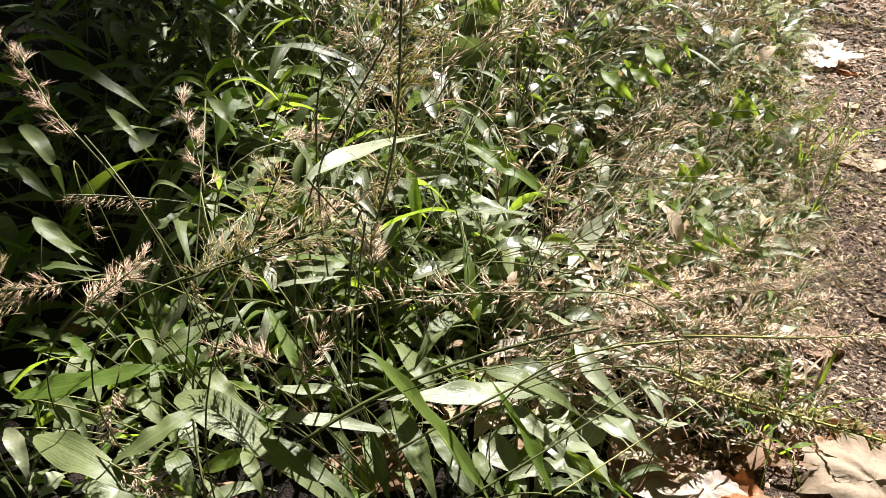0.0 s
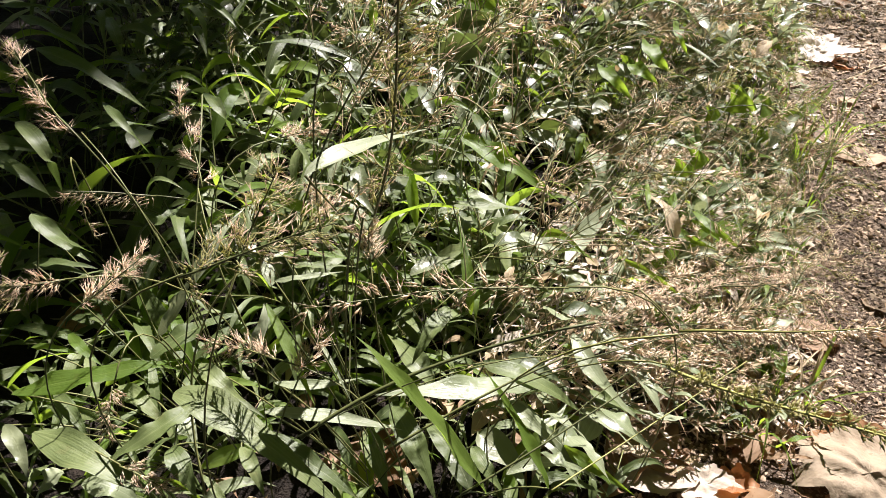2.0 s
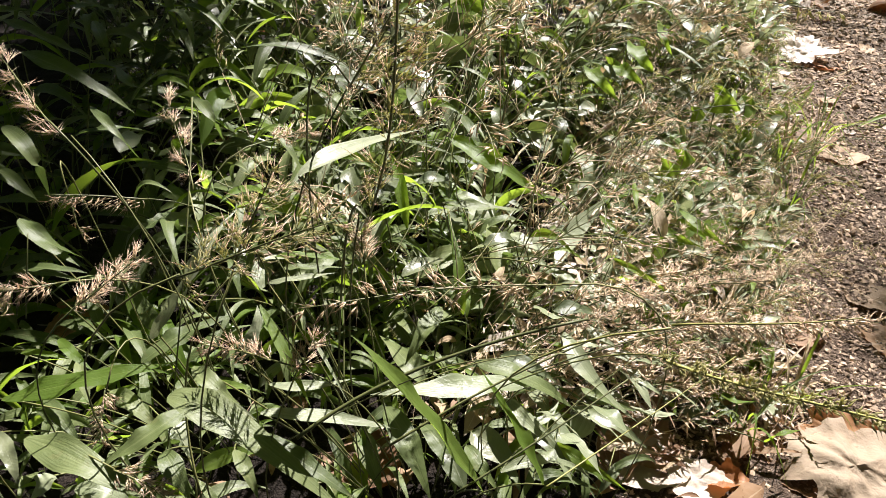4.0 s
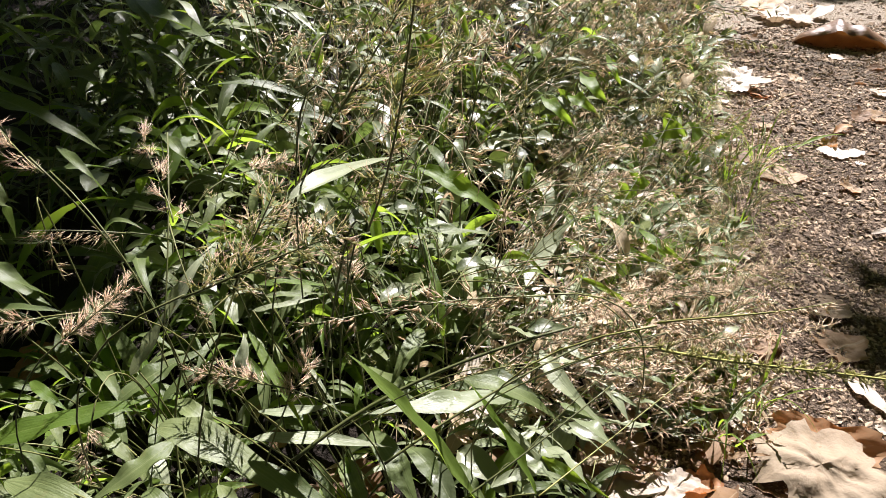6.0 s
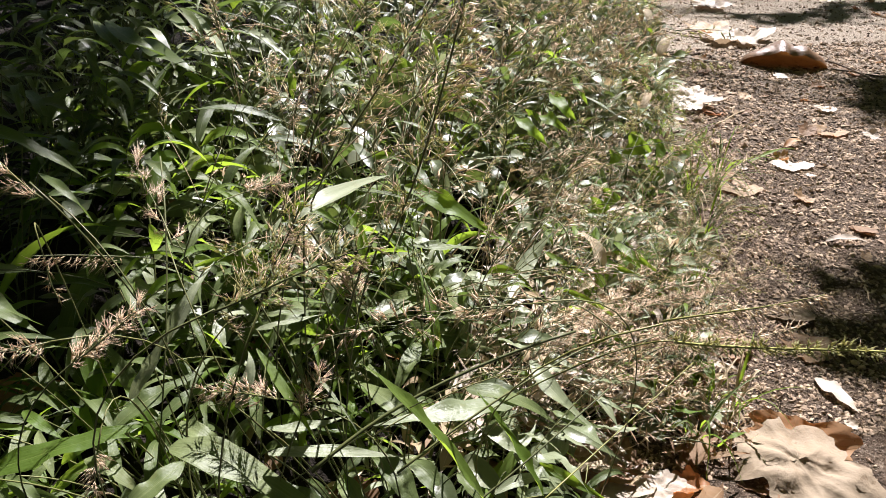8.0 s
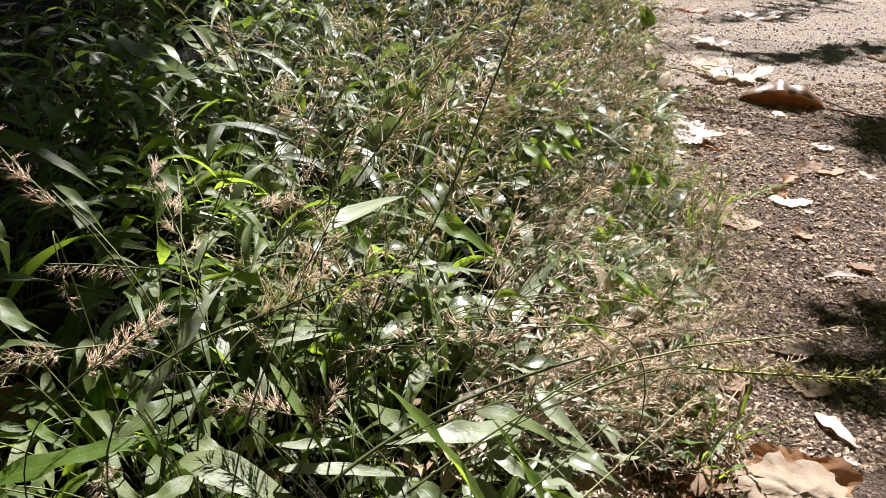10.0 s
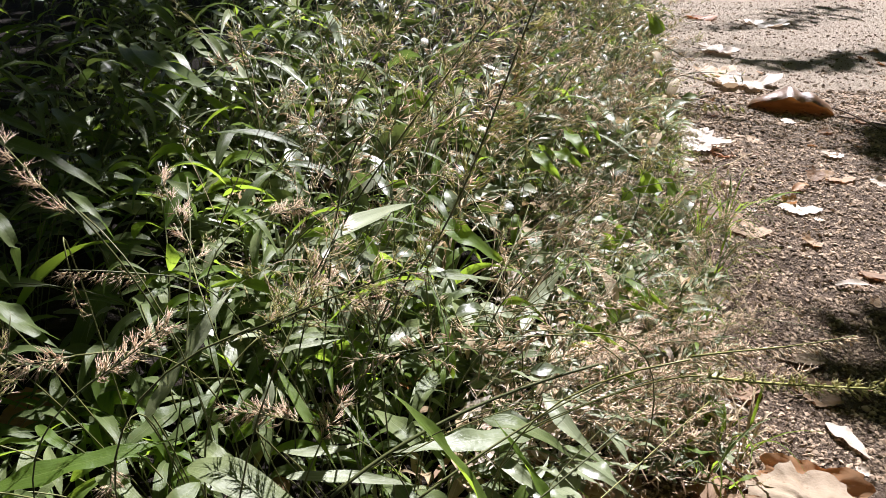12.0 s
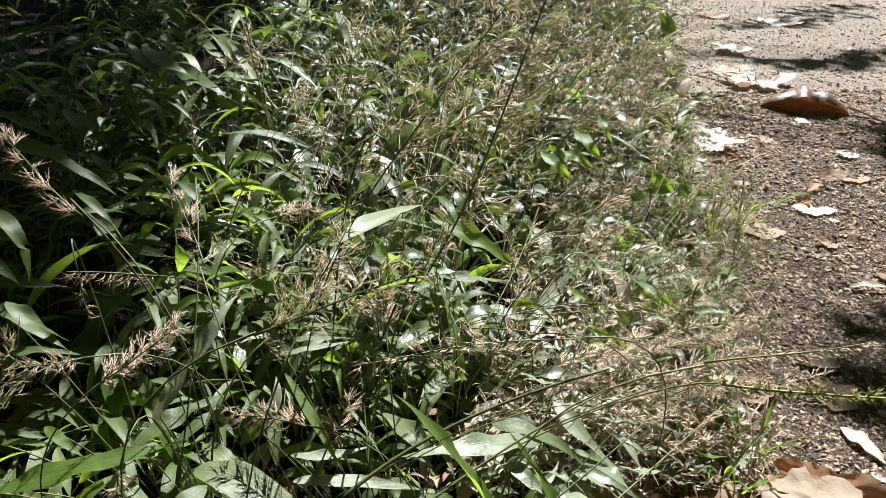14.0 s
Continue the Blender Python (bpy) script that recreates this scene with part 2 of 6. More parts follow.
class Shape:
    """Points, faces, leaf coordinates and a material for each face, gathered into one mesh."""

    def __init__(self):
        self.v, self.f, self.uv, self.m = [], [], [], []

    def sheet(self, rows, mat=0):
        """A strip of rows of points, with coordinates across and along it."""
        base, n = len(self.v), len(rows[0])
        for i, row in enumerate(rows):
            for j, p in enumerate(row):
                self.v.append(tuple(p))
                self.uv.append((j / (n - 1), i / (len(rows) - 1)))
        for i in range(len(rows) - 1):
            for j in range(n - 1):
                a = base + i * n + j
                self.f.append((a, a + 1, a + n + 1, a + n))
                self.m.append(mat)

    def tube(self, pts, radii, sides=5, mat=0):
        """A tapering tube along points."""
        base = len(self.v)
        pts = [Vector(p) for p in pts]
        for i, p in enumerate(pts):
            way = (pts[min(i + 1, len(pts) - 1)] - pts[max(i - 1, 0)]).normalized()
            a = way.cross(Vector((0.31, 0.17, 0.93)))
            a = a.normalized() if a.length > 1e-4 else Vector((1, 0, 0))
            b = way.cross(a)
            for k in range(sides):
                w = 2 * math.pi * k / sides
                self.v.append(tuple(p + (a * math.cos(w) + b * math.sin(w)) * radii[i]))
                self.uv.append((k / sides, i / len(pts)))
        for i in range(len(pts) - 1):
            for k in range(sides):
                a, b = base + i * sides + k, base + i * sides + (k + 1) % sides
                self.f.append((a, b, b + sides, a + sides))
                self.m.append(mat)
        for end in (0, len(pts) - 1):
            ring = [base + end * sides + k for k in range(sides)]
            self.f.append(tuple(ring if end else ring[::-1]))
            self.m.append(mat)

    def grain(self, p, way, length, width, mat=0):
        """A seed: a slender spindle with three sides."""
        base = len(self.v)
        way = way.normalized()
        a = way.cross(Vector((0.2, 0.3, 0.93))).normalized()
        b = way.cross(a)
        self.v += [tuple(p), tuple(p + way * length)]
        self.uv += [(0.5, 0), (0.5, 1)]
        for k, side in enumerate((a, a * -0.6 + b * 0.8, a * -0.6 - b * 0.8)):
            self.v.append(tuple(p + way * length * 0.42 + side * width))
            self.uv.append((k / 3, 0.5))
        for k in range(3):
            q, r = base + 2 + k, base + 2 + (k + 1) % 3
            self.f += [(base, r, q), (base + 1, q, r)]
            self.m += [mat, mat]

    def hair(self, p, q, width, mat=0):
        """A stiff bristle, three-sided, running to a point."""
        base = len(self.v)
        way = (q - p).normalized()
        a = way.cross(Vector((0.2, 0.3, 0.93))).normalized()
        b = way.cross(a)
        for k in range(3):
            w = 2.0944 * k
            self.v.append(tuple(p + (a * math.cos(w) + b * math.sin(w)) * width))
            self.uv.append((k / 3, 0))
        self.v.append(tuple(q))
        self.uv.append((0.5, 1))
        for k in range(3):
            self.f.append((base + k, base + (k + 1) % 3, base + 3))
            self.m.append(mat)

    def crumb(self, p, size, r):
        """A flat angular flake of soil or grit, of six corners."""
        base = len(self.v)
        turn = Euler((r.gauss(0, 0.35), r.gauss(0, 0.35), r.uniform(0, 6.28))).to_matrix()
        long, flat = r.uniform(0.9, 1.6), r.uniform(0.35, 0.9)
        for c in ((1, 0, 0), (0, 1, 0), (-1, 0, 0), (0, -1, 0), (0, 0, 1), (0, 0, -1)):
            k = size * r.uniform(0.6, 1.25)
            self.v.append(tuple(Vector(p) + turn @ Vector((c[0] * long * k + size * r.gauss(0, 0.22), c[1] * k + size * r.gauss(0, 0.22), c[2] * flat * k))))
            self.uv.append((0.5, 0.5))
        for i in range(4):
            a, b = base + i, base + (i + 1) % 4
            self.f += [(a, b, base + 4), (b, a, base + 5)]
            self.m += [0, 0]

    def mesh(self, name, mats, smooth=True):
        me = bpy.data.meshes.new(name)
        me.from_pydata(self.v, [], self.f)
        layer = me.uv_layers.new(name="UVMap")
        index = np.empty(len(me.loops), dtype=np.int32)
        me.loops.foreach_get("vertex_index", index)
        layer.data.foreach_set("uv", np.array(self.uv, dtype=np.float32)[index].ravel())
        for m in mats:
            me.materials.append(m)
        me.polygons.foreach_set("material_index", self.m)
        me.polygons.foreach_set("use_smooth", [smooth] * len(self.f))
        me.update()
        return me


def bend(p0, p1, p2, n):
    """Points and ways along a smooth bow from p0 through p1 to p2."""
    p0, p1, p2 = Vector(p0), Vector(p1), Vector(p2)
    c = 2 * p1 - 0.5 * (p0 + p2)
    out = []
    for i in range(n + 1):
        s = i / n
        out.append(((1 - s) ** 2 * p0 + 2 * s * (1 - s) * c + s * s * p2, (2 * (1 - s) * (c - p0) + 2 * s * (p2 - c)).normalized()))
    return out


def blade(p0, p1, p2, width, face=(0, 0, 1), fold=0.25, wave=0.09, twist=0.0, wide_at=0.36, n=14, seed=0, columns=(-1, -0.5, 0, 0.5, 1)):
    """A lance-shaped leaf from its base p0 through p1 to its tip p2, facing about `face`; fold: how far its halves rise; twist in degrees."""
    r = random.Random(seed)
    shape, rows = Shape(), []
    phase, beat = r.uniform(0, 6), r.uniform(1.0, 2.6)
    face = Vector(face).normalized()
    for i, (p, way) in enumerate(bend(p0, p1, p2, n)):
        s = i / n
        w = 0.26 + 0.74 * (1 - (1 - s / wide_at) ** 2) if s < wide_at else max(0.015, 1 - ((s - wide_at) / (1 - wide_at)) ** 1.18)
        if s < 0.02:
            w = 0.12
        side = way.cross(face)
        side = side.normalized() if side.length > 1e-5 else Vector((0, 1, 0))
        up = side.cross(way)
        turn = Matrix.Rotation(radians(twist) * (s - 0.4), 3, way)
        side, up = turn @ side, turn @ up
        half = width * 0.5 * w
        row = []
        for j in columns:
            lift = fold * abs(j) * half + wave * width * w * (abs(j) * j * math.sin(phase + beat * 6.28 * s) + 0.5 * abs(j) * math.sin(2.3 * phase + beat * 11 * s))
            row.append(p + side * j * half * (1 - 0.1 * fold) + up * lift)
        rows.append(row)
    shape.sheet(rows)
    return shape


def round_leaf(length, width, droop=0.25, fold=0.2, seed=0, heart=False, teeth=0.0, n=12, across=(-1, -0.66, -0.33, 0, 0.33, 0.66, 1)):
    """An oval herb leaf along +x, with its stalk, lying about level."""
    r = random.Random(seed)
    shape, rows = Shape(), []
    phase = r.uniform(0, 6)
    for i in range(n + 1):
        s = i / n
        w = max(0.02, math.sin(math.pi * s ** 0.75) ** 0.7)
        if heart:
            w = max(0.02, math.sqrt(max(0, 1 - (1.05 * s - 0.12) ** 2 * 1.1)) * (1 - s ** 3 * 0.6)) if s < 0.97 else 0.03
        half = width * 0.5 * w * (1 + teeth * (i % 2))
        row = []
        for j in across:
            x = length * s - (0.22 * length * j * j * (1 - s) if heart else 0.0)
            z = -droop * length * s * s + fold * abs(j) * half + 0.04 * width * math.sin(phase + 9 * s + 2.5 * j)
            row.append(Vector((x, j * half, z)))
        rows.append(row)
    shape.sheet(rows)
    return shape


def lobed_leaf(length, lobes=7, depth=0.4, curl=0.35, cup=0.2, seed=0, ragged=0.15, slim=1.0, crumple=1.0):
    """A fallen tree leaf along +x: an outline of lobes round a centre, curled and crumpled; base near the origin."""
    r = random.Random(seed)
    shape = Shape()
    rings, spokes = 9, 64
    centre = Vector((length * 0.42, 0, 0))
    q = [r.uniform(0, 6.28) for _ in range(6)]

    def relief(x, y):
        s, t = x / length - 0.45, y / length
        z = curl * length * (t * t * 2.2) + cup * length * (s * s * 1.6 - s * t * 0.8)
        z += length * (0.075 * noise.noise((2.6 * s, 2.6 * t, q[0])) + 0.032 * noise.noise((7 * s, 7 * t, q[1])) - 0.022 * abs(noise.noise((11 * s, 11 * t, q[2]))))
        z += length * (crumple - 1) * (0.030 * noise.noise((6 * s, 6 * t, q[3])) - 0.030 * abs(noise.noise((9 * s, 14 * t, q[2]))) + 0.012 * noise.noise((21 * s, 21 * t, q[1])))
        return z

    base = 0
    for i in range(rings + 1):
        for k in range(spokes):
            a = 2 * math.pi * k / spokes
            lobe = abs(math.cos(lobes * a * 0.5)) ** 0.8
            edge = 1 - depth * (1 - lobe) + ragged * 0.9 * noise.noise((3.2 * math.cos(a), 3.2 * math.sin(a), q[4])) + ragged * 0.6 * noise.noise((8 * math.cos(a), 8 * math.sin(a), q[5]))
            edge *= 0.58 - 0.16 * abs(math.sin(a)) - (0.10 if math.cos(a) < -0.8 else 0)
            f = i / rings
            x = centre.x + length * edge * math.cos(a) * f
            y = length * 1.12 * slim * edge * math.sin(a) * f
            shape.v.append((x, y, relief(x, y)))
            shape.uv.append((0.5 + 0.5 * y / length / 0.6, x / length))
    for i in range(rings):
        for k in range(spokes):
            a, b = base + i * spokes + k, base + i * spokes + (k + 1) % spokes
            shape.f.append((a, b, b + spokes, a + spokes) if i else (a, b + spokes, a + spokes))
            shape.m.append(0)
    return shape


def seed_head(length, clusters, spread=0.012, per=6, awn=0.011, one_sided=False, droop=0.15, seed=0, grain=0.0062, red=0.5, bristles=1, stiff=0.00036, slim=0.15, jitter=0.45):
    """A flower spike along +x with clusters of awned seeds; one-sided: they hang below it in a row."""
    r = random.Random(seed)
    shape = Shape()
    axis = [Vector((length * s, 0.03 * length * math.sin(4 * s + seed), -droop * length * s * s)) for s in [i / 10 for i in range(11)]]
    shape.tube(axis, [0.0007 - 0.00045 * i / 10 for i in range(11)], 4, 0)
    for c in range(clusters):
        s = (c + 0.6) / (clusters + 0.3)
        k = min(9, int(s * 10))
        p = axis[k].lerp(axis[k + 1], s * 10 - k)
        way = (axis[k + 1] - axis[k]).normalized()
        small = 1 - 0.45 * s
        if one_sided:
            out = Vector((0.25, r.choice((-1, 1)) * r.uniform(0.1, 0.7), -1)).normalized()
        else:
            w = r.uniform(0, 6.28)
            out = Vector((0.3, math.cos(w), math.sin(w))).normalized()
        tip = p + out * spread * small
        shape.hair(p, tip, 0.0003, 0)
        for g in range(per):
            at = p.lerp(tip, (g + 0.5) / per)
            d = (out * 0.9 + way * r.uniform(0.2, 1.0) + Vector((r.gauss(0, jitter), r.gauss(0, jitter), r.gauss(0, jitter)))).normalized()
            size = grain * r.uniform(0.8, 1.2) * (0.7 + 0.3 * small)
            shape.grain(at, d, size, size * slim, 1)
            for _ in range(bristles):
                e = (d + Vector((r.gauss(0, 0.25), r.gauss(0, 0.25), r.gauss(0, 0.25)))).normalized()
                shape.hair(at + d * size * 0.8, at + d * size * 0.8 + e * awn * r.uniform(0.5, 1.2), stiff, 2 if r.random() < red else 1)
    return shape


def part(name, data, parent, m=None, label=""):
    """A mesh object under a thing or part."""
    ob = new(name, data)
    ob.parent = parent
    if m is not None:
        ob.matrix_basis = m
    if label:
        ob["label"] = label
    return ob


def thing(name, m, label, category, group="", kind="", data=None):
    ob = new(name, data)
    ob.matrix_basis = m
    return tagged(ob, label, category, group, kind)


def aim(p, way, roll=0.0):
    """A pose at p whose x axis runs along way and whose z axis is as upright as it can be."""
    x = Vector(way).normalized()
    y = Vector((0, 0, 1)).cross(x)
    y = y.normalized() if y.length > 1e-4 else Vector((0, 1, 0))
    z = x.cross(y)
    m = Matrix((x, y, z)).transposed().to_4x4()
    return Matrix.Translation(p) @ m @ Matrix.Rotation(radians(roll), 4, "X")


# ---------------------------------------------------------------- ground


def edge_x(y):
    """Where the plants end and the bare path begins."""
    return 0.13 + 0.46 * y


def ground_z(x, y):
    """The path is nearly level; under the plants the ground rises a little."""
    inside = min(1.0, max(0.0, (edge_x(y) - x) / 0.9))
    z = 0.07 * inside * inside
    z += 0.007 * noise.noise((x * 3.1, y * 3.1, 0.3)) + 0.005 * noise.noise((x * 13, y * 13, 1.7)) + 0.0045 * noise.noise((x * 33, y * 33, 2.9))
    return z


def spaced(lo, hi, step, far, grow=1.35):
    """Even steps from lo to hi, then wider and wider out to far."""
    mid = [lo + step * i for i in range(int((hi - lo) / step) + 1)]
    up, down, s = [mid[-1]], [mid[0]], step
    while up[-1] < far:
        s *= grow
        up.append(up[-1] + s)
        down.append(down[-1] - s)
    return down[:0:-1] + mid + up[1:]


xs, ys = spaced(-0.2, 2.1, 0.011, 900.0), spaced(0.25, 3.1, 0.013, 900.0)
shape = Shape()
shape.sheet([[(x, y, ground_z(x, y) if abs(x) < 30 and abs(y) < 30 else 0.0) for x in xs] for y in ys])
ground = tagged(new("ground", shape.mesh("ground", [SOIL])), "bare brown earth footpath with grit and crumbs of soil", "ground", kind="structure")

# crumbs of soil and gravel on the path
shape, r = Shape(), random.Random(21)
for i in range(58000):
    if i < 40000:
        y = 0.42 + 1.75 * r.random() ** 1.35
        x = edge_x(y) - 0.10 + (0.35 + 0.55 * y) * r.random() ** 1.1
    else:
        y = 0.35 + 5.2 * r.random() ** 1.5
        x = edge_x(y) - 0.12 + (1.0 + 0.6 * y) * r.random() ** 1.2
    size = (0.0016 + 0.0050 * r.random() ** 2.6) * min(1.5, 0.40 + 0.55 * y)
    shape.crumb((x, y, ground_z(x, y) + size * 0.2), size, r)
tagged(new("gravel", shape.mesh("gravel", [STONE], smooth=False)), "small brown and grey gravel crumbs on the earth path", "gravel", kind="stuff")

# ---------------------------------------------------------------- grass plants


def grass_plant(seed, height, leaves, leaf_len, leaf_wide, heads=0, head_len=0.09, clusters=9, lean=0.6, rise=0.35, blade_mat=None, dry=0.0, one_sided=False, red=0.5, per=3, grain=0.0068, stiff=0.00036, slim=0.15, bristles=1):
    """One leafy grass stem with alternate blades and perhaps seed heads, leaning towards +x; its root at the origin."""
    r = random.Random(seed)
    plant = thing("grass_plant", Matrix(), "green basket grass plant with broad blades and dry seed spikes" if heads else "leafy green grass plant with broad lance-shaped blades", "grass", "grass plants beside the path")
    top = Vector((lean * height, r.uniform(-0.05, 0.05), height))
    culm = bend((0, 0, -0.01), (0.32 * lean * height, r.uniform(-0.02, 0.02), 0.58 * height), top, 10)
    shape = Shape()
    shape.tube([p for p, _ in culm], [0.0012 - 0.0005 * i / 10 for i in range(11)], 5)
    part("stem", shape.mesh("stem", [STEM]), plant)
    turn = r.uniform(0, 6.28)
    for i in range(leaves):
        s = 0.18 + 0.8 * (i + r.uniform(0, 0.6)) / leaves
        p, way = culm[min(10, int(s * 10))]
        turn += math.pi + r.gauss(0, 0.5)
        out = Vector((math.cos(turn), math.sin(turn), 0))
        d = (out + way * 0.45 + Vector((0.25, 0, 0))).normalized()
        ln = leaf_len * r.uniform(0.7, 1.15)
        p1 = p + d * ln * 0.5 + Vector((0, 0, r.uniform(0.0, 0.02)))
        p2 = p + d * ln + Vector((0, 0, -r.uniform(0.05, 0.45) * ln))
        mat = STRAW if r.random() < dry else (blade_mat or (LIME if r.random() < 0.22 else (PALE if r.random() < 0.12 else GRASS)))
        face = Vector((r.gauss(0, 0.35), r.gauss(-0.8 if mat is LIME else 0, 0.35), 1))
        part("blade", blade(p, p1, p2, leaf_wide * r.uniform(0.7, 1.15), face, fold=r.uniform(0.1, 0.5), twist=r.gauss(0, 35), wave=r.uniform(0.03, 0.12), n=10, seed=seed * 31 + i).mesh("blade", [mat]), plant)
    for h in range(heads):
        s = 1.0 if h == 0 else r.uniform(0.5, 0.9)
        p, way = culm[int(s * 10)]
        d = (way + Vector((r.gauss(0.2, 0.35), r.gauss(0, 0.5), r.uniform(0.0, rise * 2)))).normalized()
        reach = r.uniform(0.07, 0.20)
        tip = p + d * reach + Vector((0, 0, -0.015))
        stalk = bend(p, p + d * reach * 0.55, tip, 6)
        shape = Shape()
        shape.tube([q for q, _ in stalk], [0.0007 - 0.00025 * i / 6 for i in range(7)], 4)
        hold = part("flower_stalk", shape.mesh("flower_stalk", [STEM_DRY if r.random() < 0.55 else STEM]), plant)
        green = SEED_GREEN if r.random() < 0.45 else SEED
        spike = seed_head(head_len * r.uniform(0.75, 1.2), clusters, per=per, one_sided=one_sided, seed=seed * 7 + h, red=red, droop=r.uniform(0.0, 0.35), grain=grain, stiff=stiff, slim=slim, awn=0.009, bristles=bristles)
        part("seed_head", spike.mesh("seed_head", [STEM, green, AWN]), hold, aim(tip, stalk[-1][1], r.uniform(0, 360)), "tan seed spike with reddish bristles")
    return plant


def herb_plant(seed, count, length, width, heart=False, mat=None, label="low broad-leaved green herb", rough_cut=False, tall=0.16):
    """A low herb: stalked oval leaves rising from one root."""
    r = random.Random(seed)
    plant = thing("herb", Matrix(), label, "plant", "low herbs among the grass")
    for i in range(count):
        a = 6.28 * i / count + r.uniform(-0.5, 0.5)
        out = Vector((math.cos(a), math.sin(a), 0))
        tip = out * r.uniform(0.02, 0.06) + Vector((0, 0, r.uniform(0.3, 1.0) * tall))
        shape = Shape()
        shape.tube([q for q, _ in bend((0, 0, -0.01), tip * 0.5 + Vector((0, 0, 0.02)), tip, 5)], [0.0011] * 6, 4)
        stalk = part("leaf_stalk", shape.mesh("leaf_stalk", [STEM]), plant)
        k = r.uniform(0.7, 1.2)
        if heart or (i % 3 == 0 and not rough_cut):
            leaf = round_leaf(length * k, width * k, droop=r.uniform(0, 0.4), fold=r.uniform(0.05, 0.35), seed=seed * 13 + i, heart=heart)
        else:
            ln = length * k * 1.25
            leaf = blade((0, 0, 0), (ln * 0.5, 0, 0.06 * ln), (ln, 0.1 * ln * r.gauss(0, 1), -r.uniform(0.0, 0.4) * ln), width * k * 0.75, (r.gauss(0, 0.3), r.gauss(0, 0.5), 1), fold=r.uniform(0.1, 0.6), twist=r.gauss(0, 40), n=6 if rough_cut else 10, seed=seed * 13 + i)
        part("leaf", leaf.mesh("leaf", [mat or (PALE if r.random() < 0.16 else (LIME if r.random() < 0.12 else HERB))]), stalk, aim(tip, out + Vector((0, 0, r.uniform(-0.5, 0.6))), r.gauss(0, 32)))
    return plant


def hollow(x, y):
    """Whether the spot lies in one of the bare, dark hollows between the clumps of plants."""
    return noise.noise((x * 8.5, y * 6.0, 5.1)) + 0.5 * noise.noise((x * 19, y * 14, 8.2)) < -0.10


def put_at(x, y, scale, turn, tilt=0.0, up=0.0):
    return Matrix.Translation((x, y, ground_z(x, y) + up)) @ Matrix.Rotation(radians(turn), 4, "Z") @ Matrix.Rotation(radians(tilt), 4, "Y") @ Matrix.Scale(scale, 4)


def scatter(models, count, where, seed, size, turn=None, low=0.35, open_gaps=True):
    """Copies of the models over a stretch of the plan; plants are shorter towards the path."""
    r = random.Random(seed)
    done, tries = 0, 0
    used = set()
    while done < count and tries < count * 30:
        tries += 1
        x, y = where(r)
        room = edge_x(y) - x
        if room < -0.03 or (open_gaps and hollow(x, y)):
            continue
        tall = (low + (1 - low) * min(1.0, max(0.0, room / 0.4))) * (0.72 + 0.28 * min(1.0, max(0.0, (y - 0.35) / 0.5)))
        model = r.choice(models)
        m = put_at(x, y, r.uniform(*size) * tall, r.uniform(0, 360) if turn is None else r.gauss(*turn), r.gauss(0, 9))
        if model.name in used:
            copy_thing(model, m)
        else:
            used.add(model.name)
            model.matrix_basis = m
        done += 1


def strip(y0, y1, left, right, bias=1.0):
    """A stretch of the plan from y0 to y1, between `left` and `right` of the edge of the path."""
    def where(r):
        y = y0 + (y1 - y0) * r.random() ** bias
        return edge_x(y) - (right + (left(y) - right) * r.random()), y
    return where


def joined(models, name, label, category, places):
    """Many copies of the models gathered into one mesh: plants that nobody could count."""
    mats, stock = [], []
    for model in models:
        pieces = []
        for ob in model.children_recursive:
            m, up = ob.matrix_basis.copy(), ob.parent
            while up is not model:
                m, up = up.matrix_basis @ m, up.parent
            me = ob.data
            co = np.empty(len(me.vertices) * 3)
            me.vertices.foreach_get("co", co)
            co = co.reshape(-1, 3) @ np.array(m.to_3x3()).T + np.array(m.translation)
            loops, sizes, which = np.empty(len(me.loops), int), np.empty(len(me.polygons), int), np.empty(len(me.polygons), int)
            me.loops.foreach_get("vertex_index", loops)
            me.polygons.foreach_get("loop_total", sizes)
            me.polygons.foreach_get("material_index", which)
            uv = np.empty(len(me.loops) * 2)
            me.uv_layers[0].data.foreach_get("uv", uv)
            for mat in me.materials:
                if mat not in mats:
                    mats.append(mat)
            pieces.append((co, loops, sizes, np.array([mats.index(mat) for mat in me.materials])[which], uv))
        start = np.cumsum([0] + [len(p[0]) for p in pieces])
        stock.append((np.concatenate([p[0] for p in pieces]), np.concatenate([p[1] + k for p, k in zip(pieces, start)]),
                      np.concatenate([p[2] for p in pieces]), np.concatenate([p[3] for p in pieces]), np.concatenate([p[4] for p in pieces])))
        for ob in (*model.children_recursive, model):
            bpy.data.objects.remove(ob)
    co, loops, sizes, which, uv, k = [], [], [], [], [], 0
    for pick, m in places:
        c, l, z, w, u = stock[pick % len(stock)]
        co.append(c @ np.array(m.to_3x3()).T + np.array(m.translation))
        loops.append(l + k), sizes.append(z), which.append(w), uv.append(u)
        k += len(c)
    co, loops, sizes, which, uv = (np.concatenate(a) for a in (co, loops, sizes, which, uv))
    me = bpy.data.meshes.new(name)
    me.vertices.add(len(co)), me.loops.add(len(loops)), me.polygons.add(len(sizes))
    me.vertices.foreach_set("co", co.ravel())
    me.loops.foreach_set("vertex_index", loops.astype(np.int32))
    me.polygons.foreach_set("loop_start", np.concatenate([[0], np.cumsum(sizes)[:-1]]).astype(np.int32))
    me.polygons.foreach_set("material_index", which.astype(np.int32))
    me.polygons.foreach_set("use_smooth", np.ones(len(sizes), bool))
    me.uv_layers.new(name="UVMap").data.foreach_set("uv", uv.astype(np.float32))
    for mat in mats:
        me.materials.append(mat)
    me.update(calc_edges=True)
    return tagged(new(name, me), label, category, kind="stuff")


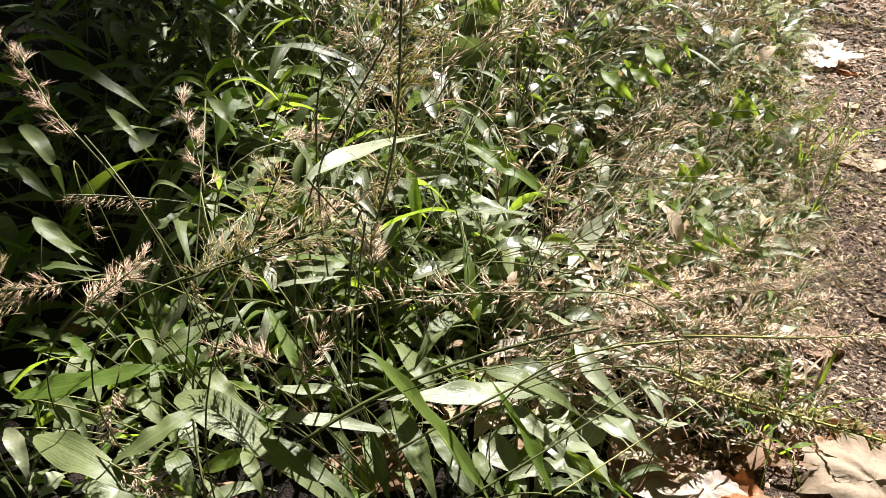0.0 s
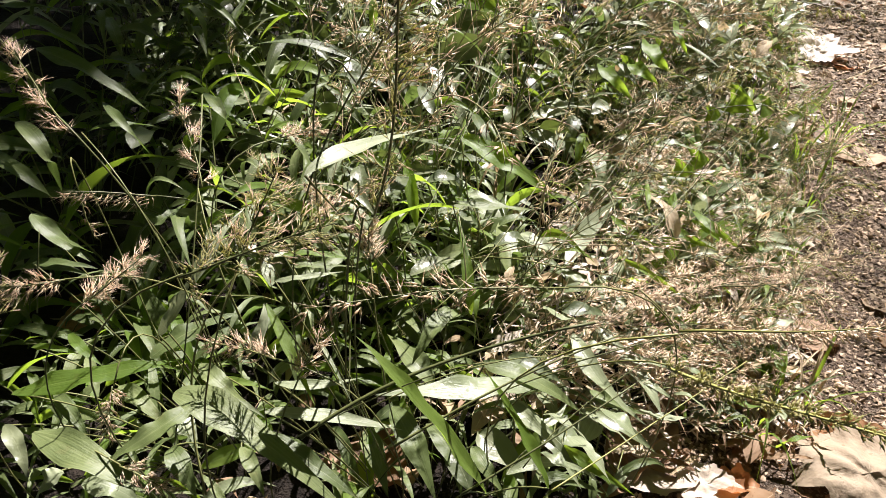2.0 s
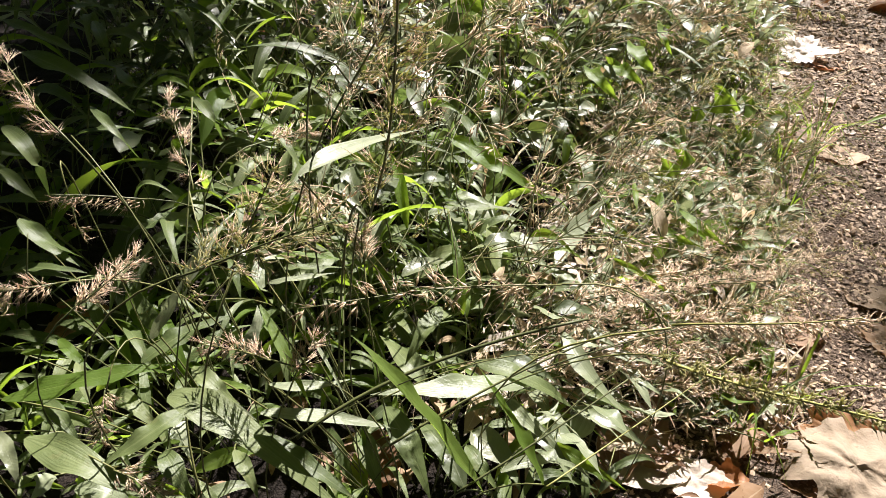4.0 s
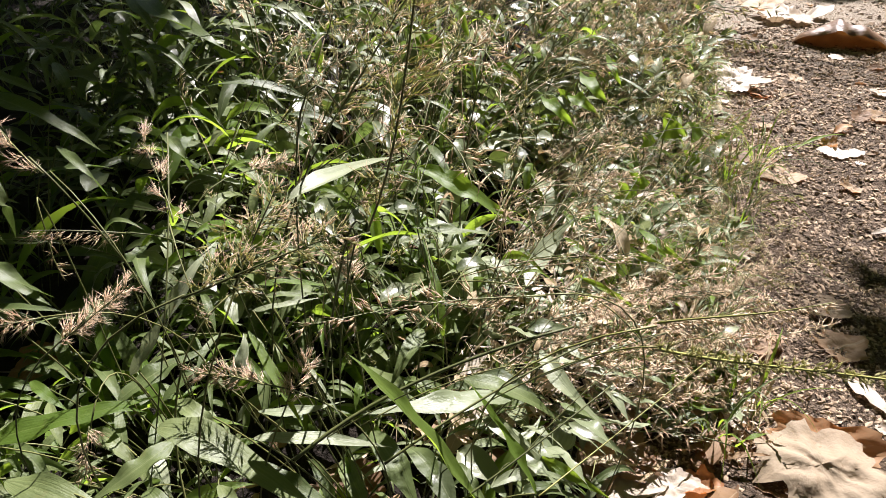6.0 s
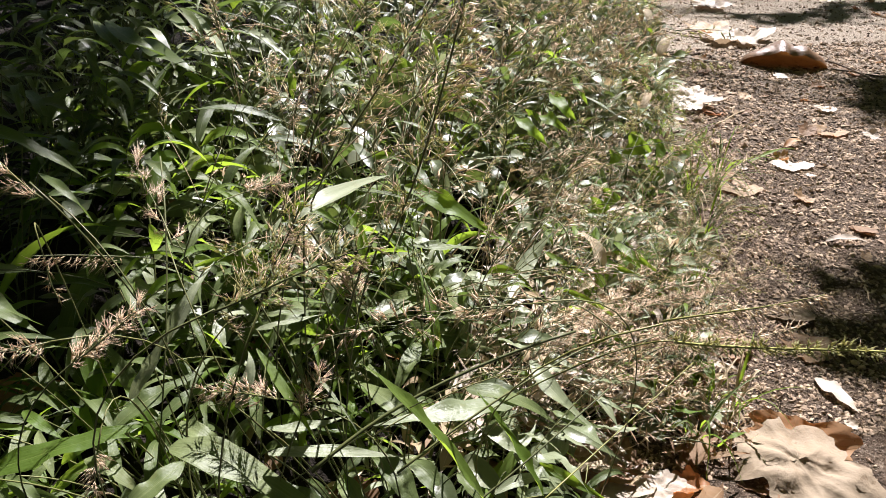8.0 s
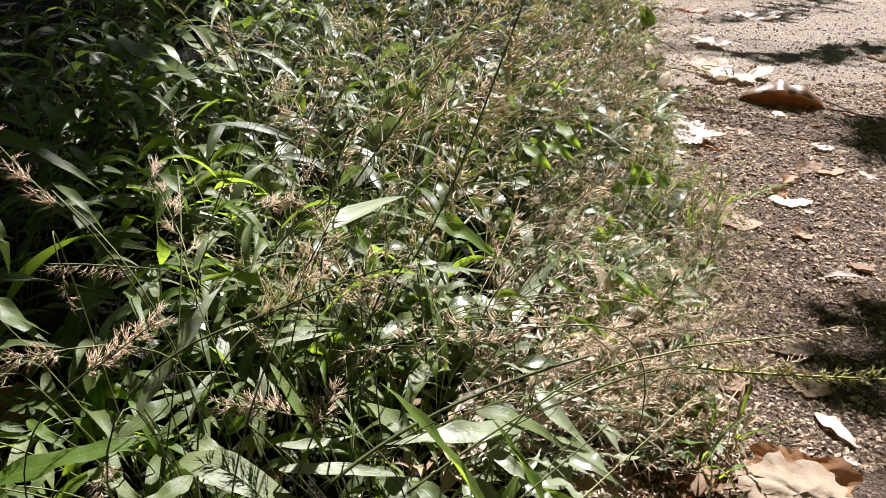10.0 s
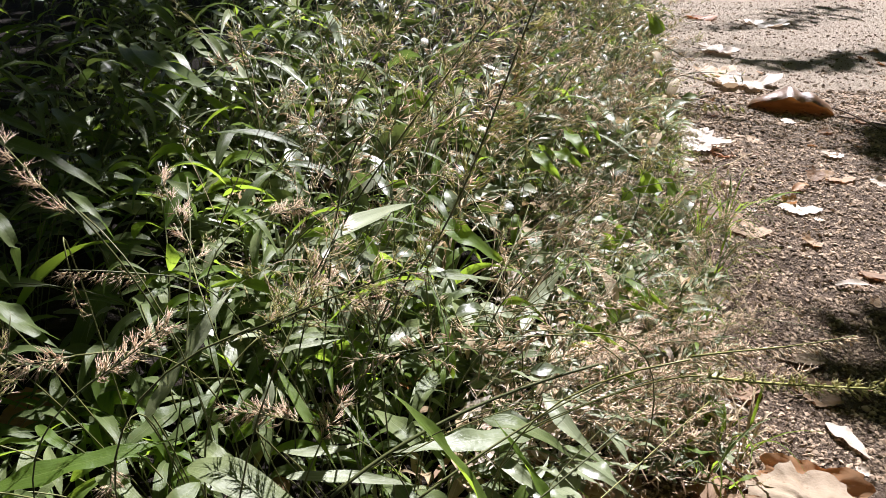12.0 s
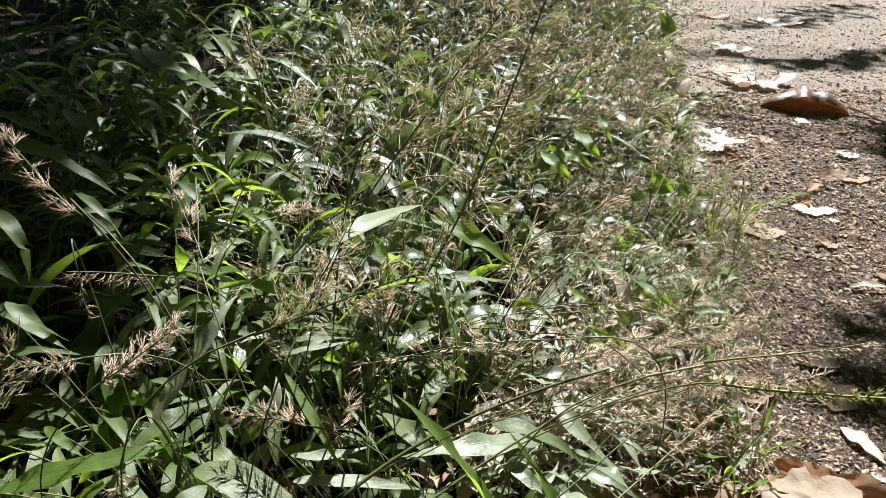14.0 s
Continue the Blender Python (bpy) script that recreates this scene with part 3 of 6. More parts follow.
def spread(count, where, seed, size, low=0.45, tilt=9, turn=None):
    """Poses for joined plants."""
    r, out = random.Random(seed), []
    while len(out) < count:
        x, y = where(r)
        if hollow(x, y) and edge_x(y) - x < 1.0:
            continue
        tall = low + (1 - low) * min(1.0, max(0.0, (edge_x(y) - x) / 0.4))
        out.append((r.randrange(1000), put_at(x, y, r.uniform(*size) * tall, r.uniform(0, 360) if turn is None else r.gauss(*turn), r.gauss(0, tilt))))
    return out


broad = [grass_plant(100 + i, 0.20 + 0.02 * (i % 3), 6, 0.130, 0.019, lean=0.5 + 0.1 * (i % 4)) for i in range(6)]
low_grass = [grass_plant(150 + i, 0.14 + 0.015 * (i % 3), 5, 0.145, 0.019, lean=0.6 + 0.15 * (i % 3)) for i in range(5)]
mixed = [grass_plant(200 + i, 0.25 + 0.02 * (i % 3), 2, 0.085, 0.011, heads=4, head_len=0.065, clusters=8, per=3, one_sided=i % 2 == 0, dry=0.2, grain=0.0115, stiff=0.00040, slim=0.095) for i in range(7)]
seedy = [grass_plant(300 + i, 0.15 + 0.025 * (i % 3), 3, 0.075, 0.009, heads=5, head_len=0.085, clusters=9, per=4, lean=0.9, rise=0.0, dry=0.5, one_sided=i % 3 == 0, red=0.5, grain=0.0105, stiff=0.00036, slim=0.10) for i in range(6)]
herbs = [herb_plant(600 + i, 4, 0.052, 0.028) for i in range(7)]
scatter(broad, 60, strip(0.55, 1.25, lambda y: 0.95 + 0.5 * y, 0.34), 1, (0.7, 1.05))
scatter(low_grass, 46, strip(0.31, 0.62, lambda y: 0.75, 0.12), 9, (0.7, 1.0))
scatter(low_grass, 34, strip(0.38, 0.95, lambda y: 1.25 + 0.25 * y, 0.70), 19, (0.9, 1.4), open_gaps=False)
scatter(low_grass, 22, strip(0.36, 0.58, lambda y: 0.85, 0.45), 20, (0.7, 1.05), open_gaps=False)
scatter(mixed, 60, strip(0.52, 1.4, lambda y: 0.50 + 0.32 * y, 0.05), 2, (0.85, 1.2), turn=(35, 45))
scatter(seedy, 74, strip(0.50, 1.25, lambda y: 0.40, -0.03), 3, (0.7, 1.1), turn=(25, 50), low=0.6)
scatter(seedy, 22, strip(0.53, 0.72, lambda y: 0.16, -0.05), 15, (0.6, 0.9), turn=(10, 40), low=0.8)
scatter(herbs, 140, strip(0.58, 1.6, lambda y: 0.5 + 0.5 * y, 0.04), 7, (0.7, 1.15))


def sprig(seed):
    """A low leafy shoot with a few small lance-shaped leaves."""
    r = random.Random(seed)
    plant = thing("grass_shoot", Matrix(), "low leafy shoot with pale green lance-shaped leaves among dry straw", "grass", "leafy shoots at the path's edge")
    top = Vector((r.uniform(0.02, 0.05), r.uniform(-0.02, 0.02), r.uniform(0.05, 0.09)))
    culm = bend((0, 0, -0.01), top * 0.5 + Vector((-0.006, 0, 0.008)), top, 6)
    shape = Shape()
    shape.tube([p for p, _ in culm], [0.0010] * 7, 4)
    part("stem", shape.mesh("stem", [STEM]), plant)
    turn = r.uniform(0, 6.28)
    for i in range(5):
        p, way = culm[2 + i * 4 // 5]
        turn += 2.4 + r.gauss(0, 0.5)
        d = (Vector((math.cos(turn), math.sin(turn), r.uniform(0.0, 0.5))) + way * 0.3).normalized()
        ln = r.uniform(0.035, 0.080)
        part("blade", blade(p, p + d * ln * 0.5 + Vector((0, 0, 0.006)), p + d * ln - Vector((0, 0, r.uniform(0, 0.35) * ln)), ln * r.uniform(0.16, 0.30), (r.gauss(0, 0.4), r.gauss(0, 0.4), 1), fold=r.uniform(0.1, 0.5), twist=r.gauss(0, 40), n=8, seed=seed * 17 + i).mesh("blade", [(PALE, LIME, PALE, GRASS, STRAW)[r.randrange(5)]]), plant)
    return plant


sprigs = [sprig(650 + i) for i in range(6)]
scatter(sprigs, 205, strip(0.45, 1.6, lambda y: 0.42, -0.02), 8, (0.8, 1.5), low=0.8)

joined([sprig(670 + i) for i in range(5)], "young_shoots", "low pale and lime-green shoots under the seed spikes", "grass",
       spread(130, strip(0.6, 1.9, lambda y: 0.45, 0.0, 1.1), 18, (0.9, 1.7), low=0.85))

joined([sprig(690 + i) for i in range(5)], "far_shoots", "pale and lime-green shoots along the edge of the stand", "grass",
       spread(130, strip(1.3, 4.2, lambda y: 0.5, 0.0, 1.2), 22, (1.2, 1.8), low=0.9))

far_seedy = [grass_plant(400 + i, 0.25 + 0.02 * (i % 3), 1, 0.08, 0.009, heads=5, head_len=0.085, clusters=7, per=3, lean=0.5, rise=0.25, dry=0.3, grain=0.016, stiff=0.0006, slim=0.095) for i in range(5)]
far_broad = [grass_plant(500 + i, 0.22 + 0.03 * (i % 3), 6, 0.14, 0.016, lean=0.5) for i in range(6)]
far_herbs = [herb_plant(620 + i, 6, 0.05, 0.026, rough_cut=True, tall=0.18) for i in range(4)]
joined(far_seedy, "seeding_grass", "dense stand of seeding grass with fine tan spikes", "grass",
       spread(130, strip(1.1, 4.8, lambda y: 0.36 + 0.24 * y, 0.0, 1.25), 4, (0.85, 1.2), turn=(30, 60)))
joined(far_broad, "leafy_grass", "dense stand of leafy green grass behind the seed spikes", "grass",
       spread(300, strip(1.05, 4.8, lambda y: 0.9 + 0.9 * y, 0.30, 1.2), 5, (0.85, 1.2)))
joined(far_herbs, "herb_layer", "layer of low broad-leaved herbs under the grass", "plant",
       spread(300, strip(1.1, 4.0, lambda y: 0.6 + 0.6 * y, 0.03, 1.35), 6, (0.7, 1.2)))
broad_herbs = [herb_plant(640 + i, 5, 0.075, 0.042, rough_cut=i % 2 == 0, mat=PALE if i % 2 else HERB, tall=0.17) for i in range(5)]
joined(broad_herbs, "broad_leaf_layer", "broad pale glossy leaves lying open under the seed spikes", "plant",
       spread(80, strip(0.95, 2.8, lambda y: 0.45 + 0.45 * y, 0.12, 1.2), 23, (0.8, 1.25), low=0.7))
tangle = [grass_plant(440 + i, 0.22 + 0.03 * (i % 3), 0, 0.08, 0.009, heads=4, head_len=0.06, clusters=7, per=3, lean=0.7, rise=0.2, grain=0.0120, stiff=0.00042, slim=0.09, red=0.6) for i in range(5)]
joined(tangle, "bristly_seed_tangle", "tangle of fine tan and reddish seed bristles over the leaves", "grass",
       spread(40, strip(0.6, 1.5, lambda y: 0.40 + 0.30 * y, 0.02, 1.1), 16, (0.8, 1.15), turn=(30, 60)))

under = [grass_plant(560 + i, 0.07 + 0.015 * (i % 3), 6, 0.085, 0.013, lean=0.5) for i in range(5)]
joined(under, "leafy_understorey", "low shaded layer of green grass leaves close to the soil", "grass",
       spread(125, strip(0.30, 1.25, lambda y: 0.75 + 0.4 * y, 0.14), 13, (0.8, 1.3), low=0.8))

# fine grass along the path's edge


def fine_tuft(seed, count, height):
    r = random.Random(seed)
    tuft = thing("fine_grass", Matrix(), "tuft of fine thin grass blades at the path's edge", "grass", "fine grass tufts")
    for i in range(count):
        a = r.uniform(0, 6.28)
        out = Vector((math.cos(a), math.sin(a), 0))
        h, reach = height * r.uniform(0.5, 1.1), height * r.uniform(0.4, 1.2)
        p0 = out * r.uniform(0, 0.012)
        mat = r.choice((LIME, LIME, STRAW, GRASS, PALE))
        part("blade", blade(p0, p0 + out * reach * 0.35 + Vector((0, 0, h * 0.8)), p0 + out * reach + Vector((0, 0, h * r.uniform(0.2, 0.9))), r.uniform(0.0022, 0.0042), (out.x * 0.3, out.y * 0.3, 1), fold=0.6, wave=0.0, n=7, seed=seed * 50 + i, wide_at=0.4).mesh("blade", [mat]), tuft)
    return tuft


tufts = [fine_tuft(700 + i, 14, 0.085) for i in range(4)]
r = random.Random(71)
for i in range(46):
    y = r.uniform(0.5, 2.3)
    x = edge_x(y) + r.gauss(-0.04, 0.05)
    m = put_at(x, y, r.uniform(0.6, 1.2), r.uniform(0, 360))
    if i < 4:
        tufts[i].matrix_basis = m
    else:
        copy_thing(r.choice(tufts), m)
spare = [fine_tuft(740 + i, 12, 0.11) for i in range(4)]
joined(spare, "thin_grass", "thin green grass blades growing through the edge of the stand", "grass",
       spread(170, strip(0.8, 4.2, lambda y: 0.4, -0.02, 1.2), 12, (0.7, 1.3), low=0.7) + spread(36, strip(0.7, 2.6, lambda y: 0.45 + 0.45 * y, 0.1, 1.1), 14, (1.2, 1.9), low=0.8))
edge_tuft = fine_tuft(720, 26, 0.13)
edge_tuft.matrix_basis = put_at(0.63, 1.0, 1.0, 0)
edge_tuft = fine_tuft(722, 24, 0.13)
edge_tuft.matrix_basis = put_at(0.72, 1.06, 1.0, 40)
edge_tuft = fine_tuft(723, 22, 0.12)
edge_tuft.matrix_basis = put_at(0.66, 1.13, 1.0, 130)
edge_tuft = fine_tuft(724, 9, 0.10)
edge_tuft.matrix_basis = put_at(0.405, 0.475, 1.0, 40)
edge_tuft = fine_tuft(725, 8, 0.09)
edge_tuft.matrix_basis = put_at(0.335, 0.44, 1.0, 130)
edge_tuft = fine_tuft(721, 22, 0.12)
edge_tuft.matrix_basis = put_at(0.58, 0.86, 1.0, 80)

# ---------------------------------------------------------------- plants that stand out
BRUSH = dict(step=0.0015, per=4, spread=0.006, awn=0.008, droop=0.0, grain=0.0058, stiff=0.00024, red=0.5, slim=0.09, bristles=2, jitter=0.22)
SPARSE = dict(step=0.010, per=8, spread=0.009, awn=0.011, droop=0.0, grain=0.0056, stiff=0.00022, slim=0.09, bristles=3)
LONG = dict(step=0.0058, per=4, spread=0.008, awn=0.009, droop=0.0, grain=0.0086, stiff=0.00030, slim=0.10, bristles=1, red=0.6)
LONG_GREEN = dict(step=0.0010, per=4, spread=0.0034, awn=0.0022, droop=0.0, husk=1, grain=0.0030, stiff=0.00010, slim=0.17, bristles=1, red=0.15)
HAZE = dict(step=0.0030, per=7, spread=0.016, awn=0.007, droop=0.0, husk=1, grain=0.0046, stiff=0.00020, slim=0.12, bristles=2)
SPARSE_GREEN = dict(step=0.0065, per=8, spread=0.011, awn=0.007, droop=0.0, grain=0.0050, husk=1, stiff=0.00020, slim=0.10, bristles=2)
CREAM = dict(step=0.0062, per=4, spread=0.010, awn=0.009, droop=0.02, grain=0.0095, stiff=0.00042, slim=0.13, bristles=2, red=0.6)
NEAR_HANG = dict(step=0.0022, per=3, spread=0.005, awn=0.004, one_sided=True, droop=0.0, stiff=0.00022, slim=0.12, grain=0.0058, bristles=1, red=0.4)
HANG = dict(step=0.0046, per=4, spread=0.009, awn=0.009, one_sided=True, droop=0.0, stiff=0.00024, slim=0.10, grain=0.0060, bristles=2)
grown = 0


def hero_plant(x, y, label="clump of basket grass with long broad green blades"):
    return thing("grass_plant", Matrix.Translation((x, y, ground_z(x, y))), label, "grass", "grass plants beside the path")


def local(plant, p):
    return Vector(p) - plant.matrix_basis.translation


def hero_stem(plant, p0, p1, p2, radius, mat=STEM):
    shape = Shape()
    shape.tube([p for p, _ in bend(local(plant, p0), local(plant, p1), local(plant, p2), 12)], [radius * (1 - 0.03 * i) for i in range(13)], 6)
    return part("stem", shape.mesh("stem", [mat]), plant)


def hero_leaf(plant, p0, p1, p2, width, mat, **shape_args):
    """A blade placed by its base, middle and tip, on a thin culm that comes up from the plant's root."""
    global grown
    grown += 1
    shape_args.setdefault("face", (0.05, -0.08, 1))
    a, b, c = (local(plant, p) for p in (p0, p1, p2))
    low = Vector((a.x * 0.3, a.y * 0.3, -0.01))
    shape = Shape()
    shape.tube([p for p, _ in bend(low, (low + a) * 0.5 + Vector((0, 0, 0.02)), a, 8)], [0.0007] * 9, 5)
    stem = part("stem", shape.mesh("stem", [STEM]), plant)
    shape_args.setdefault("wave", 0.13)
    part("blade", blade(a, b, c, width, n=20, seed=grown, **shape_args).mesh("blade", [mat]), stem)


def hero_spike(plant, p0, p1, step, husk=0, stalked=True, thin=0.0006, green=STEM, **head_args):
    """A seed spike from p0 to p1, on a thin stalk from the plant's root."""
    global grown
    grown += 1
    a, b = local(plant, p0), local(plant, p1)
    way = (a - b).normalized()
    low = Vector((a.x * 0.75 + way.x * 0.08, a.y * 0.75 + way.y * 0.08, -0.01))
    knee = a + (a - b).normalized() * 0.45 * (a - low).length
    stalk = plant
    if stalked:
        shape = Shape()
        shape.tube([p for p, _ in bend(low, 0.5 * knee + 0.25 * (low + a), a, 12)], [thin] * 13, 5)
        stalk = part("flower_stalk", shape.mesh("flower_stalk", [green]), plant)
    head = seed_head((b - a).length, max(4, int((b - a).length / step)), seed=grown, **head_args)
    part("seed_head", head.mesh("seed_head", [green, SEED_GREEN if husk else SEED, AWN]), stalk, aim(a, b - a), "bristly tan seed spike")


def lime_leaf(x, y, z, size, seed):
    z0 = ground_z(x, y)
    herb = thing("herb", Matrix.Translation((x, y, z0)), "herb with a rounded lime-green leaf lit through by the sun", "plant", "low herbs among the grass")
    shape = Shape()
    shape.tube([p for p, _ in bend((0.01, 0.02, -0.005), (0.012, 0.012, (z - z0) * 0.6), (0, 0, z - z0), 6)], [0.001] * 7, 4)
    stalk = part("leaf_stalk", shape.mesh("leaf_stalk", [STEM]), herb)
    part("leaf", round_leaf(size, size * 0.85, droop=0.3, seed=seed, heart=True).mesh("leaf", [LIME]), stalk, Matrix.Translation((0, 0, z - z0)) @ pose(0, 0, 0, 58, 8, -25 + seed * 47 % 50))


def herb_leaf(x, y, z, length, width, turn, seed):
    z0 = ground_z(x, y)
    herb = thing("herb", Matrix.Translation((x, y, z0)), "herb with an oval grey-green leaf on a thin stalk", "plant", "low herbs among the grass")
    shape = Shape()
    shape.tube([p for p, _ in bend((0.01, 0.02, -0.005), (0.012, 0.012, (z - z0) * 0.6), (0, 0, z - z0), 6)], [0.001] * 7, 4)
    stalk = part("leaf_stalk", shape.mesh("leaf_stalk", [STEM]), herb)
    part("leaf", (round_leaf(length, width * 0.72, droop=0.2, fold=0.25, seed=seed + 40) if seed % 5 == 2 else blade((0, 0, 0), (length * 0.6, 0, 0.004), (length * 1.3, 0.004, -0.012), width * 0.6, fold=0.3, n=12, seed=seed)).mesh("leaf", [PALE if seed % 4 == 3 else HERB]), stalk, Matrix.Translation((0, 0, z - z0)) @ pose(0, 0, 0, 12, 5, turn))


left_clump = hero_plant(-0.2, 0.44)
hero_leaf(left_clump, (-0.342, 0.352, 0.200), (-0.273, 0.356, 0.215), (-0.204, 0.374, 0.215), 0.0222, LIME, fold=0.12, twist=-8, face=(0.05, -0.1, 1), wide_at=0.42)
hero_leaf(left_clump, (-0.176, 0.307, 0.235), (-0.199, 0.282, 0.235), (-0.236, 0.270, 0.215), 0.0174, GRASS, fold=0.15, wide_at=0.36)
hero_leaf(left_clump, (-0.286, 0.294, 0.225), (-0.235, 0.270, 0.225), (-0.191, 0.256, 0.200), 0.0241, GRASS, fold=0.15, wide_at=0.36)
hero_leaf(left_clump, (-0.233, 0.409, 0.210), (-0.239, 0.412, 0.240), (-0.257, 0.431, 0.260), 0.0143, GRASS, fold=0.15, face=(0.1, -0.4, 1))
hero_leaf(left_clump, (-0.234, 0.396, 0.220), (-0.212, 0.401, 0.250), (-0.192, 0.409, 0.280), 0.0138, PALE, fold=0.2, face=(0.1, -0.4, 1))
hero_leaf(left_clump, (-0.263, 0.418, 0.170), (-0.229, 0.444, 0.180), (-0.190, 0.467, 0.180), 0.0224, GRASS, fold=0.1)
hero_leaf(left_clump, (-0.203, 0.411, 0.250), (-0.181, 0.420, 0.290), (-0.160, 0.461, 0.305), 0.0141, PALE, twist=20, fold=0.3)
hero_leaf(left_clump, (-0.237, 0.449, 0.295), (-0.225, 0.456, 0.300), (-0.223, 0.491, 0.290), 0.0115, GRASS, fold=0.3)
hero_leaf(left_clump, (-0.369, 0.471, 0.240), (-0.330, 0.457, 0.250), (-0.301, 0.455, 0.245), 0.0109, GRASS)
hero_leaf(left_clump, (-0.400, 0.537, 0.250), (-0.357, 0.498, 0.250), (-0.326, 0.485, 0.230), 0.0180, GRASS, fold=0.2)
hero_leaf(left_clump, (-0.370, 0.424, 0.180), (-0.340, 0.412, 0.190), (-0.319, 0.413, 0.180), 0.0081, LIME)
hero_leaf(left_clump, (-0.335, 0.430, 0.190), (-0.314, 0.410, 0.190), (-0.295, 0.399, 0.180), 0.0108, LIME)
hero_leaf(left_clump, (-0.269, 0.280, 0.200), (-0.275, 0.272, 0.200), (-0.290, 0.266, 0.180), 0.0167, PALE, fold=0.1)
hero_leaf(left_clump, (-0.262, 0.284, 0.180), (-0.239, 0.279, 0.180), (-0.221, 0.276, 0.160), 0.0193, PALE, fold=0.1)
hero_leaf(left_clump, (-0.222, 0.335, 0.150), (-0.206, 0.314, 0.150), (-0.195, 0.301, 0.130), 0.0193, GRASS)
hero_leaf(left_clump, (-0.278, 0.385, 0.170), (-0.251, 0.366, 0.170), (-0.231, 0.355, 0.150), 0.0167, GRASS)
hero_leaf(left_clump, (-0.355, 0.406, 0.140), (-0.327, 0.379, 0.140), (-0.310, 0.364, 0.120), 0.0143, GRASS)
hero_leaf(left_clump, (-0.175, 0.357, 0.120), (-0.159, 0.334, 0.120), (-0.150, 0.320, 0.100), 0.0136, GRASS)
hero_leaf(left_clump, (-0.382, 0.368, 0.140), (-0.357, 0.344, 0.140), (-0.347, 0.325, 0.120), 0.0152, HERB)
front_clump = hero_plant(-0.02, 0.4)
hero_leaf(front_clump, (0.032, 0.247, 0.215), (-0.011, 0.258, 0.294), (-0.047, 0.277, 0.332), 0.0156, LIME, fold=0.4, face=(-0.05, 0.1, 1), twist=12, wide_at=0.40)
hero_leaf(front_clump, (0.071, 0.323, 0.235), (0.015, 0.303, 0.255), (-0.042, 0.294, 0.260), 0.0206, PALE, fold=0.1, wide_at=0.40)
hero_leaf(front_clump, (-0.113, 0.279, 0.262), (-0.070, 0.280, 0.255), (-0.023, 0.280, 0.240), 0.0121, PALE, fold=0.15)
hero_leaf(front_clump, (-0.178, 0.296, 0.262), (-0.128, 0.274, 0.255), (-0.052, 0.236, 0.200), 0.0258, GRASS, fold=0.12, wide_at=0.36, wave=0.05)
hero_leaf(front_clump, (-0.124, 0.295, 0.220), (-0.088, 0.275, 0.210), (-0.055, 0.260, 0.190), 0.0160, GRASS, fold=0.15)
hero_leaf(front_clump, (0.074, 0.254, 0.210), (0.055, 0.276, 0.245), (0.032, 0.303, 0.275), 0.0115, LIME, fold=0.45, face=(0.4, 0, 1))
hero_leaf(front_clump, (0.035, 0.339, 0.240), (0.073, 0.326, 0.235), (0.112, 0.323, 0.200), 0.0177, GRASS, fold=0.15)
hero_leaf(front_clump, (-0.041, 0.375, 0.150), (-0.020, 0.333, 0.150), (-0.003, 0.301, 0.120), 0.0243, GRASS, fold=0.12)
hero_leaf(front_clump, (0.010, 0.426, 0.220), (-0.007, 0.393, 0.220), (-0.022, 0.377, 0.200), 0.0163, GRASS)
hero_leaf(front_clump, (-0.005, 0.400, 0.150), (-0.026, 0.425, 0.160), (-0.052, 0.476, 0.140), 0.0229, GRASS)
hero_leaf(front_clump, (-0.080, 0.312, 0.300), (-0.066, 0.289, 0.295), (-0.052, 0.268, 0.280), 0.0028, PALE)
hero_leaf(front_clump, (-0.119, 0.343, 0.300), (-0.098, 0.311, 0.280), (-0.081, 0.285, 0.260), 0.0082, LIME, fold=0.4)
hero_leaf(front_clump, (-0.119, 0.324, 0.240), (-0.089, 0.321, 0.240), (-0.057, 0.337, 0.230), 0.0095, PALE)
hero_leaf(front_clump, (-0.124, 0.386, 0.285), (-0.097, 0.385, 0.290), (-0.071, 0.397, 0.285), 0.0071, PALE, fold=0.2)
hero_leaf(front_clump, (-0.122, 0.413, 0.290), (-0.093, 0.413, 0.290), (-0.063, 0.421, 0.276), 0.0078, LIME)
hero_leaf(front_clump, (-0.120, 0.424, 0.270), (-0.097, 0.424, 0.270), (-0.068, 0.432, 0.262), 0.0082, GRASS)
hero_leaf(front_clump, (-0.189, 0.363, 0.220), (-0.166, 0.340, 0.220), (-0.151, 0.340, 0.200), 0.0161, GRASS)
hero_leaf(front_clump, (-0.141, 0.340, 0.250), (-0.129, 0.349, 0.270), (-0.129, 0.366, 0.280), 0.0126, PALE, fold=0.1)
hero_leaf(front_clump, (-0.073, 0.405, 0.080), (-0.060, 0.373, 0.080), (-0.048, 0.344, 0.060), 0.0221, GRASS)
hero_leaf(front_clump, (-0.011, 0.372, 0.130), (0.009, 0.342, 0.130), (0.018, 0.318, 0.100), 0.0191, GRASS)
hero_leaf(front_clump, (0.027, 0.325, 0.160), (0.037, 0.304, 0.160), (0.052, 0.293, 0.140), 0.0136, GRASS)
bright_clump = hero_plant(0.14, 0.5)
hero_leaf(bright_clump, (0.133, 0.463, 0.150), (0.149, 0.413, 0.140), (0.195, 0.390, 0.100), 0.0190, PALE, face=(0.05, -0.1, 1))
hero_leaf(bright_clump, (0.102, 0.366, 0.120), (0.119, 0.360, 0.120), (0.135, 0.361, 0.110), 0.0228, PALE, face=(0.05, -0.1, 1))
hero_leaf(bright_clump, (0.145, 0.417, 0.120), (0.162, 0.400, 0.120), (0.198, 0.403, 0.100), 0.0144, GRASS, face=(0.05, -0.1, 1))
